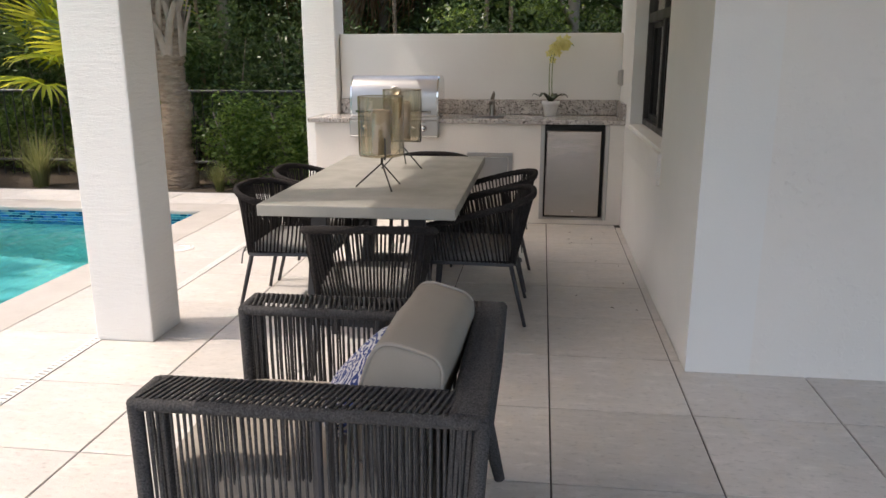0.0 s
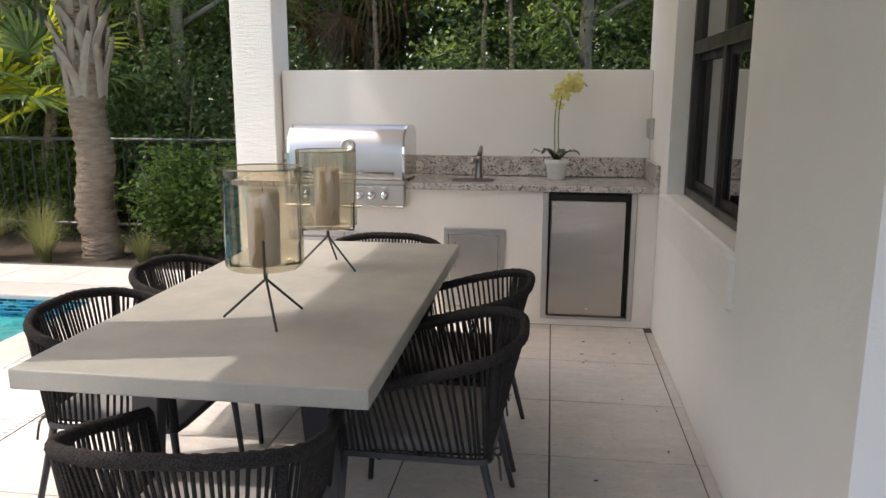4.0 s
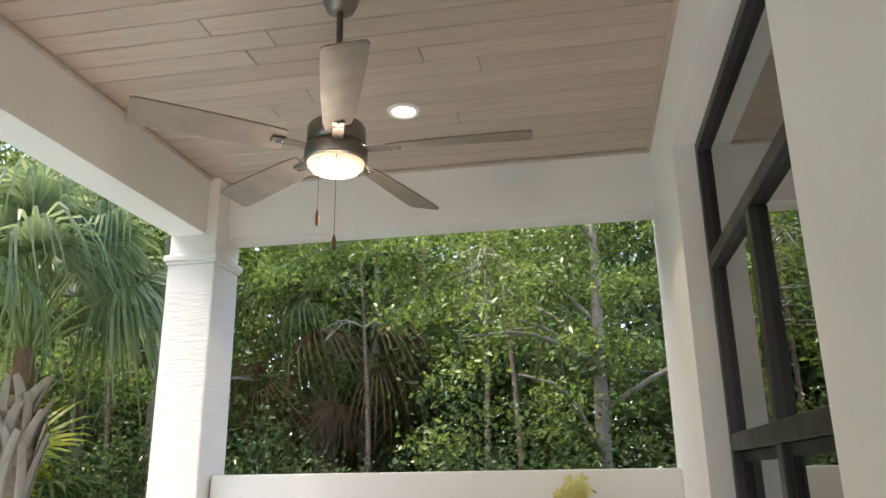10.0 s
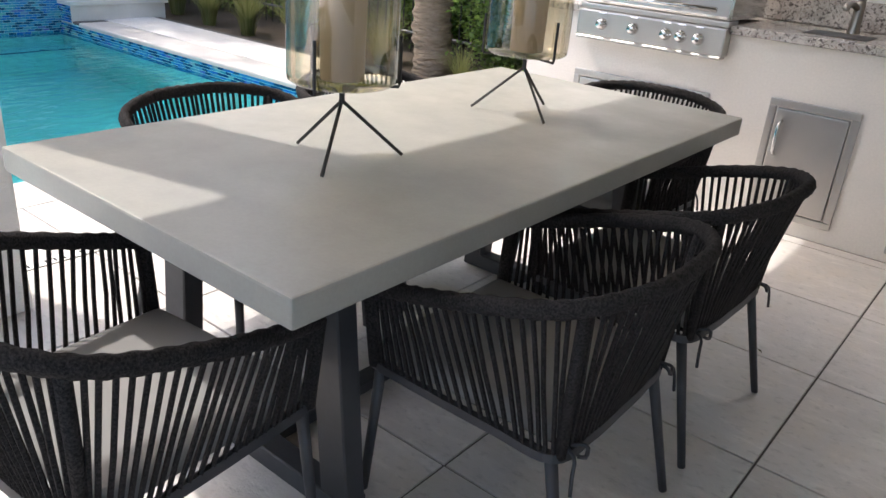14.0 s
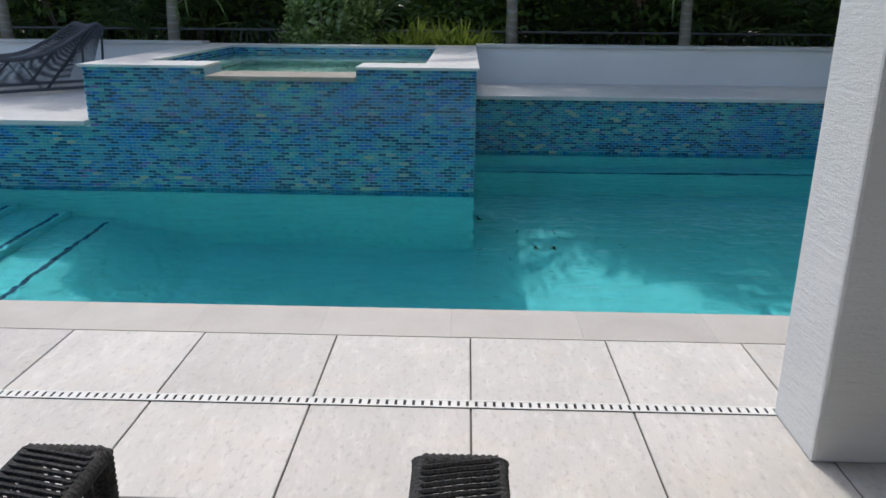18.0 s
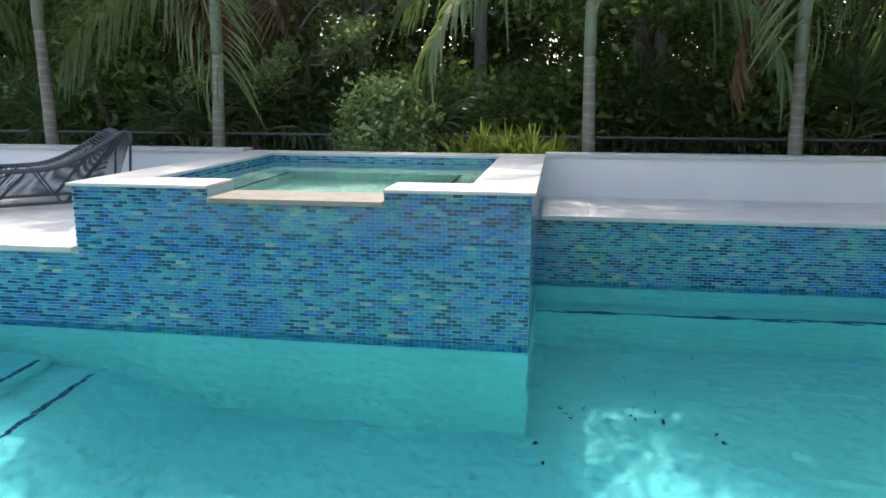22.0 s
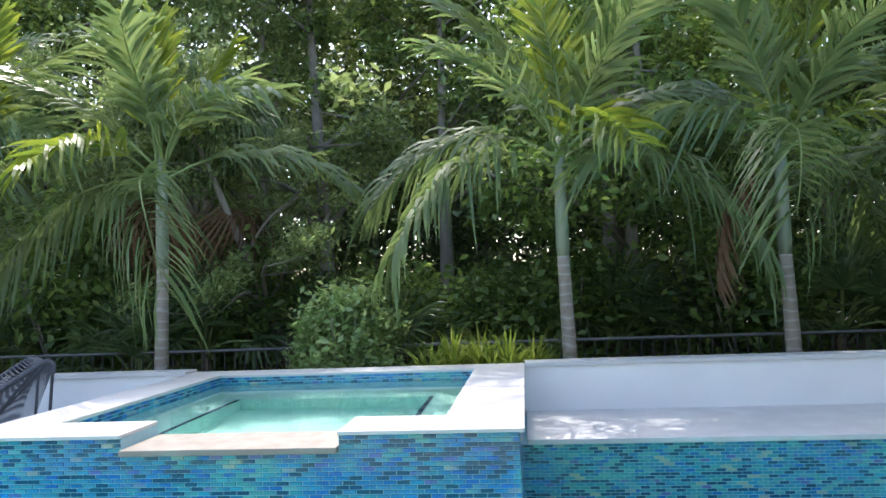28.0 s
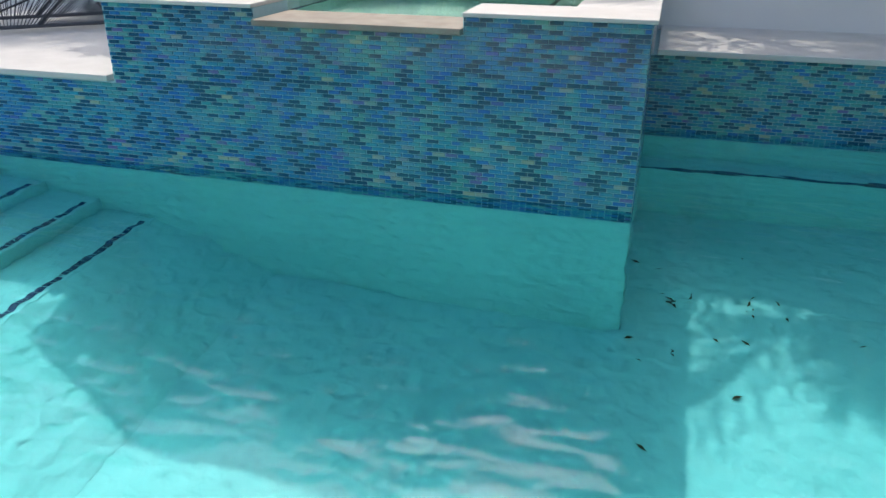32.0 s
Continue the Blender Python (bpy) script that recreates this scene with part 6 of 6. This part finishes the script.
def sapling(x, y, z, h, seed, twig_z):
    """A thin dark stem with a cluster of dead pale twigs."""
    r = random.Random(seed)
    t = thing("sapling", pose(x, y, z), "slender young tree with dead pale twigs behind the fence", "tree", "saplings behind the fence")
    line = smooth_line([(0, 0, -0.1), (0.06, 0.02, h * 0.45), (r.uniform(-0.12, 0.12), 0, h)], 12)
    part("trunk", tube(line, [0.05 - 0.003 * i for i in range(12)], 8), M["sabal_bark"], t, "thin dark stem", True)
    for k in range(5):
        zz = twig_z + r.uniform(-0.35, 0.45)
        root = line[min(11, max(0, round(11 * zz / h)))]
        a = r.uniform(0, math.tau)
        d = Vector((math.cos(a), math.sin(a), r.uniform(-0.15, 0.5)))
        L = r.uniform(0.4, 0.8)
        limb = smooth_line([root, root + d * L * 0.5 + Vector((0, 0, 0.08)), root + d * L + Vector((0, 0, r.uniform(-0.25, 0.05)))], 6)
        bm = tube(limb, [0.010, 0.009, 0.007, 0.006, 0.005, 0.003], 5)
        for j in (2, 3, 4, 5):
            e = Vector((r.uniform(-1, 1), r.uniform(-1, 1), r.uniform(-0.9, 0.4))).normalized() * r.uniform(0.15, 0.32)
            tube([limb[j], limb[j] + e * 0.6 + Vector((0, 0, 0.02)), limb[j] + e], [0.005, 0.004, 0.002], 4, bm)
        part("dead_twig", bm, M["twig"], t, "bare pale grey twigs")


for x, y, h, zz, k in ((-0.62, 11.9, 4.3, 3.75, 1), (-1.0, 12.0, 4.8, 4.5, 2), (-2.4, 11.9, 4.4, 3.9, 3), (-5.1, 10.9, 3.6, 2.9, 4)):
    sapling(x, y, -0.06, h, k, zz)

# understory shrubs
S1 = shrub(71, 1.5, 1.6, 3600, M["leaf_dark"], 0.06, "dark green leafy undergrowth shrub", "shrub", "undergrowth")
S1.matrix_world = pose(-13.0, 2.2, 0.25)
for k in range(24):
    o = copy_thing(S1, pose(-12.6 - 2.6 * (k % 2) + rnd.uniform(-0.3, 0.3), -13 + 1.15 * k, 0.25, 0, 0, rnd.uniform(0, 360)))
    s = rnd.uniform(0.9, 1.5)
    o.scale = (s, s, s * rnd.uniform(0.9, 1.4))
S3 = shrub(75, 1.6, 2.0, 6500, M["fan_dark"], 0.036, "fine-leaved green shrub behind the fence", "shrub", "undergrowth")
S3.matrix_world = pose(-12.4, 10.6, -0.06)
for k in range(14):
    o = copy_thing(S3, pose(-11.5 + 1.15 * k, 10.5 + 0.7 * (k % 2), -0.06, 0, 0, rnd.uniform(0, 360)))
    o.scale[2] = rnd.uniform(0.8, 1.25)
S2 = shrub(74, 3.8, 4.2, 5000, M["fan_dark"], 0.10, "tall leafy thicket at the back of the wood", "thicket", "undergrowth")
S2.matrix_world = pose(-18.0, -22, 0.2)
for k in range(1, 16):
    copy_thing(S2, pose(-18.5 - 2.5 * (k % 2), -22 + 3.0 * k, 0.2, 0, 0, rnd.uniform(0, 360)))
for k in range(16):
    o = copy_thing(S2, pose(-21 + 2.2 * k, 18.5 + 3.0 * (k % 2), -0.1, 0, 0, rnd.uniform(0, 360)))
    o.scale[2] = 1.9
for k in range(13):
    o = copy_thing(S2, pose(-17 + 1.9 * k, 15.2 + 0.8 * (k % 2), -0.1, 0, 0, rnd.uniform(0, 360)))
    o.scale[2] = rnd.uniform(0.75, 1.05)
for k in range(13):
    o = copy_thing(S2, pose(-25.0 + 1.2 * (k % 2), -26 + 3.6 * k, 0.2, 0, 0, rnd.uniform(0, 360)))
    o.scale = (1.4, 1.4, 1.9)
ball = shrub(72, 1.4, 1.4, 8000, M["leaf_bush"], 0.048, "rounded glossy green bush behind the garden wall", "round_bush", "", 1.2, 0.065)
ball.matrix_world = pose(-10.75, 0.5, 0.32)
H1 = shrub(73, 1.0, 1.55, 5200, M["leaf_dark"], 0.04, "clipped dark green hedge plant at the fence", "hedge_plant", "hedge plants along the fence", 0.7)
H1.matrix_world = pose(-2.9, 8.82, -0.06)
H1.scale = (0.9, 0.8, 0.72)
for k, x in enumerate((-3.65, -5.35, -6.2, -7.1, -8.0, -8.9, -2.1, -1.2, -0.3)):
    o = copy_thing(H1, pose(x, (9.75 if x < -5 else 8.85) + 0.05 * (k % 3), -0.06, 0, 0, 180 * (k % 2)))
    o.scale = (0.85, 0.8, (0.72, 0.7, 0.75, 0.7, 0.75, 0.7, 0.95, 0.95, 0.9)[k])


def tuft(name, seed, n, length, width, material, label, flop=0.7):
    r = random.Random(seed)
    t = thing(name, pose(0, 0, 0), label, "grass", name + "s in the bed")
    v, f = [], []
    for i in range(n):
        a, e, L = r.uniform(0, math.tau), r.uniform(0.15, 1.0), length * r.uniform(0.6, 1.1)
        d = Vector((math.cos(a), math.sin(a), 0))
        p0 = d * r.uniform(0, 0.08)
        q = [p0 + d * L * e * flop * s * s + Vector((0, 0, L * (s - 0.45 * e * s * s))) for s in (0, 0.35, 0.7, 1.0)]
        blade_strip(v, f, q, (width, width, width * 0.7, width * 0.1), Vector((-d.y, d.x, 0)))
    raw("grass_tuft", v, f, material, t)
    return t


g = tuft("grass_clump", 81, 300, 0.75, 0.004, M["grass"], "pale arching ornamental grass clump in mulch")
g.matrix_world = pose(-5.4, 8.35, -0.06)
for x, y, s in ((-6.1, 8.45, 1.1), (-6.9, 8.4, 1.0), (-4.75, 8.3, 0.7), (-3.75, 8.28, 0.6), (-7.7, 8.45, 1.0), (-8.6, 8.6, 1.1), (-5.0, 8.6, 0.9)):
    o = copy_thing(g, pose(x, y, -0.06, 0, 0, 40 * x))
    o.scale = (s, s, s)
li = tuft("strap_plant", 82, 75, 0.66, 0.017, M["liriope"], "bright yellow-green strap-leaved clump behind the wall", 0.9)
li.matrix_world = pose(-10.3, 1.75, 0.68)
for y, z in ((2.05, 0.70), (2.35, 0.66), (2.6, 0.62), (1.5, 0.6), (2.2, 0.6)):
    copy_thing(li, pose(-10.3 + 0.1 * math.sin(9 * y), y, z, 0, 0, 300 * y))

# fence
fence = thing("fence", pose(0, 0, 0), "black metal picket fence at the edge of the wood", "fence")
for a, b in (((-11.1, -14, 0), (-11.1, 9.3, 0)), ((-11.1, 9.3, 0), (3.0, 9.3, 0))):
    for z in (0.12, 1.02):
        part("rail", tube([Vector(a) + Vector((0, 0, z + 0.03)), Vector(b) + Vector((0, 0, z + 0.03))], 0.018, 6), M["rail_grey"], fence)
bm = tube([(0, 0, -0.05), (0, 0, 1.05)], 0.008, 5)
first = part("picket", bm, M["iron"], fence)
first.location = (-11.1, 9.3, 0)
spots = [(-11.1, 9.3 - 0.13 * k) for k in range(1, 130)] + [(-11.1 + 0.13 * k, 9.3) for k in range(1, 100)]
for x, y in spots:
    o = new("picket", first.data)
    o.parent, o.location = fence, (x, y, 0)

# ---- paving, coping and mosaic pieces ----


def slab_mesh(name, w, d, t, e):
    v = []
    for z, k in ((-t, 0), (-e, 0), (0, e)):
        v += [(-w / 2 + k, -d / 2 + k, z), (w / 2 - k, -d / 2 + k, z), (w / 2 - k, d / 2 - k, z), (-w / 2 + k, d / 2 - k, z)]
    f = [(8, 9, 10, 11)] + [(r + i, r + (i + 1) % 4, r + 4 + (i + 1) % 4, r + 4 + i) for r in (0, 4) for i in range(4)]
    m = bpy.data.meshes.new(name)
    m.from_pydata(v, [], f)
    return m


def lay(name, mesh, spots, parent):
    for x, y, z in spots:
        o = new(name, mesh)
        o.parent, o.location = parent, (x, y, z)


J = 0.007
tile = slab_mesh("paving_tile", G - J, G - J, 0.012, 0.002)
tile.materials.append(M["paving"])
spots = []
for i in range(-5, 6):
    for j in range(-5, 13):
        x, y = (i + 0.5) * G, (j + 0.5) * G
        if y > CORNER + 0.1 and x > WX:
            continue
        if y > 6.7 and x > -2.2:
            continue
        spots.append((x, y, 0))
lay("paving_tile", tile, spots, floor)
strip = slab_mesh("paving_strip", 0.045, G - J, 0.012, 0.002)
strip.materials.append(M["paving"])
lay("paving_tile", strip, [(G + 0.025, (j + 0.5) * G, 0) for j in range(6, 11)], floor)
end = slab_mesh("paving_end", G - J, 0.085, 0.012, 0.002)
end.materials.append(M["paving"])
lay("paving_tile", end, [((i + 0.5) * G, 6.757, 0) for i in range(-3, 1)], floor)
lay("paving_tile", tile, [(-3.05 - 0.34 - (k + 0.5) * G, 7.35 + G / 2, 0) for k in range(8)], deck_n)
corner = slab_mesh("paving_corner", 0.33, G - J, 0.012, 0.002)
corner.materials.append(M["paving"])
lay("paving_tile", corner, [(-3.222, 7.35 + G / 2, 0)], deck_n)
# coping, with a rounded pool edge
cop = thing("pool_coping", pose(0, 0, 0), "pale stone pool coping with rounded edges", "coping")
tagged(cop, kind="structure")


def coping_mesh(w, d):
    """A stone w across the edge and d along it, its pool side (-x) rounded."""
    prof = [(w / 2, -0.04), (-w / 2, -0.04), (-w / 2, -0.016), (-w / 2 + 0.003, -0.007), (-w / 2 + 0.010, -0.0015), (-w / 2 + 0.018, 0.0), (w / 2, 0.0)]
    k = len(prof)
    v = [(x, y, z) for y in (-d / 2, d / 2) for x, z in prof]
    f = [(i, (i + 1) % k, k + (i + 1) % k, k + i) for i in range(k)] + [tuple(range(k))[::-1], tuple(range(k, 2 * k))]
    m = bpy.data.meshes.new("coping_stone")
    m.from_pydata(v, [], f)
    m.materials.append(M["coping"])
    return m


cm = coping_mesh(0.345, G - 0.0008)
lay("coping_stone", cm, [(-3.05 - 0.1755, (j + 0.35) * G, 0) for j in range(-10, 11)], cop)
lay("coping_stone", coping_mesh(0.345, 0.36), [(-3.05 - 0.1755, 6.806, 0)], cop)
for k in range(8):
    o = new("coping_stone", cm)
    o.parent, o.matrix_local = cop, pose(-3.053 - (k + 0.5) * G, POOL_N + 0.163, 0, 0, 0, 90)

# glass mosaic
PU, PZ = 0.0775, 0.0255


def brick_mesh(w, h, t=0.004, e=0.0014):
    v = [(0, -w / 2, -h / 2), (0, w / 2, -h / 2), (0, w / 2, h / 2), (0, -w / 2, h / 2), (t, -w / 2 + e, -h / 2 + e), (t, w / 2 - e, -h / 2 + e), (t, w / 2 - e, h / 2 - e), (t, -w / 2 + e, h / 2 - e)]
    return np.array(v), np.array([(4, 5, 6, 7), (0, 1, 5, 4), (1, 2, 6, 5), (2, 3, 7, 6), (3, 0, 4, 7)])


def mosaic_grid(u0, u1, z0, z1, spans=None):
    """Running-bond tiles (middle, height, width) from z1 down; spans(z) may give the stretches of u that a course covers."""
    out = []
    for r in range(int((z1 - z0) / PZ)):
        z = z1 - (r + 0.5) * PZ
        for a0, b0 in (spans(z) if spans else ((u0, u1),)):
            u = u0 - (0.5 * PU if r % 2 else 0)
            while u < b0 - 0.01:
                a, b = max(u, a0), min(u + PU, b0)
                if b - a > 0.012:
                    out.append(((a + b) / 2, z, b - a - 0.004))
                u += PU
    return out


def lay_mosaic(name, spots, place, parent):
    """One joined field of tiles; place(u, z, depth) gives a point on the wall."""
    v, f = [], []
    spots = list(spots)
    random.Random(len(spots)).shuffle(spots)
    for u, z, w in spots:
        bv, bf = brick_mesh(w, PZ - 0.0035)
        k = len(v)
        v += [place(u + q[1], z + q[2], q[0]) for q in bv]
        f += [tuple(int(i) + k for i in q) for q in bf]
    return tagged(raw(name, v, f, M["mosaic"], parent), kind="stuff")


def spa_spans(z):
    south = -5.5 if z < 0.385 else SPA_S
    return ((south, SP0 - 0.002), (SP1 + 0.002, SPA_N)) if z > 0.79 else ((south, SPA_N),)


front = mosaic_grid(-5.5, SPA_N, -0.33, SPA_Z - 0.027, spa_spans)
near = [s for s in front if 1.5 < s[0] < 2.46 and 0.17 < s[1] and s[2] > 0.07]
bv, bf = brick_mesh(PU - 0.004, PZ - 0.0035)
bmesh_ = bpy.data.meshes.new("mosaic_tile")
bmesh_.from_pydata([tuple(q) for q in bv], [], [tuple(int(i) for i in q) for q in bf])
bmesh_.materials.append(M["mosaic_one"])
near = near[:300]
lay("mosaic_tile", bmesh_, [(SPA_X + 0.001, u, z) for u, z, w in near], spa)
chosen = set(near)
lay_mosaic("mosaic_field", [s for s in front if s not in chosen], lambda u, z, d: (SPA_X + 0.001 + d, u, z), spa)
lay_mosaic("mosaic_field", mosaic_grid(SPA_N + 0.004, 7.355, -0.33, BENCH_Z - 0.046), lambda u, z, d: (BENCH_X + 0.001 + d, u, z), spa)
lay_mosaic("mosaic_field", mosaic_grid(BENCH_X + 0.006, SPA_X, -0.33, SPA_Z - 0.027), lambda u, z, d: (u, SPA_N + 0.001 + d, z), spa)
lay_mosaic("mosaic_field", mosaic_grid(BENCH_X, -3.37, -0.30, -0.042), lambda u, z, d: (u, POOL_N - 0.001 - d, z), cop)
lay_mosaic("mosaic_field", mosaic_grid(BENCH_X, -8.10, -0.04, 0.156), lambda u, z, d: (u, POOL_N - 0.001 - d, z), cop)
lay_mosaic("mosaic_field", mosaic_grid(IN_S, IN_N, 0.70, SPA_Z - 0.027), lambda u, z, d: (IN_W + 0.001 + d, u, z), spa)
lay_mosaic("mosaic_field", mosaic_grid(IN_W, IN_E, 0.70, SPA_Z - 0.027), lambda u, z, d: (u, IN_S + 0.001 + d, z), spa)
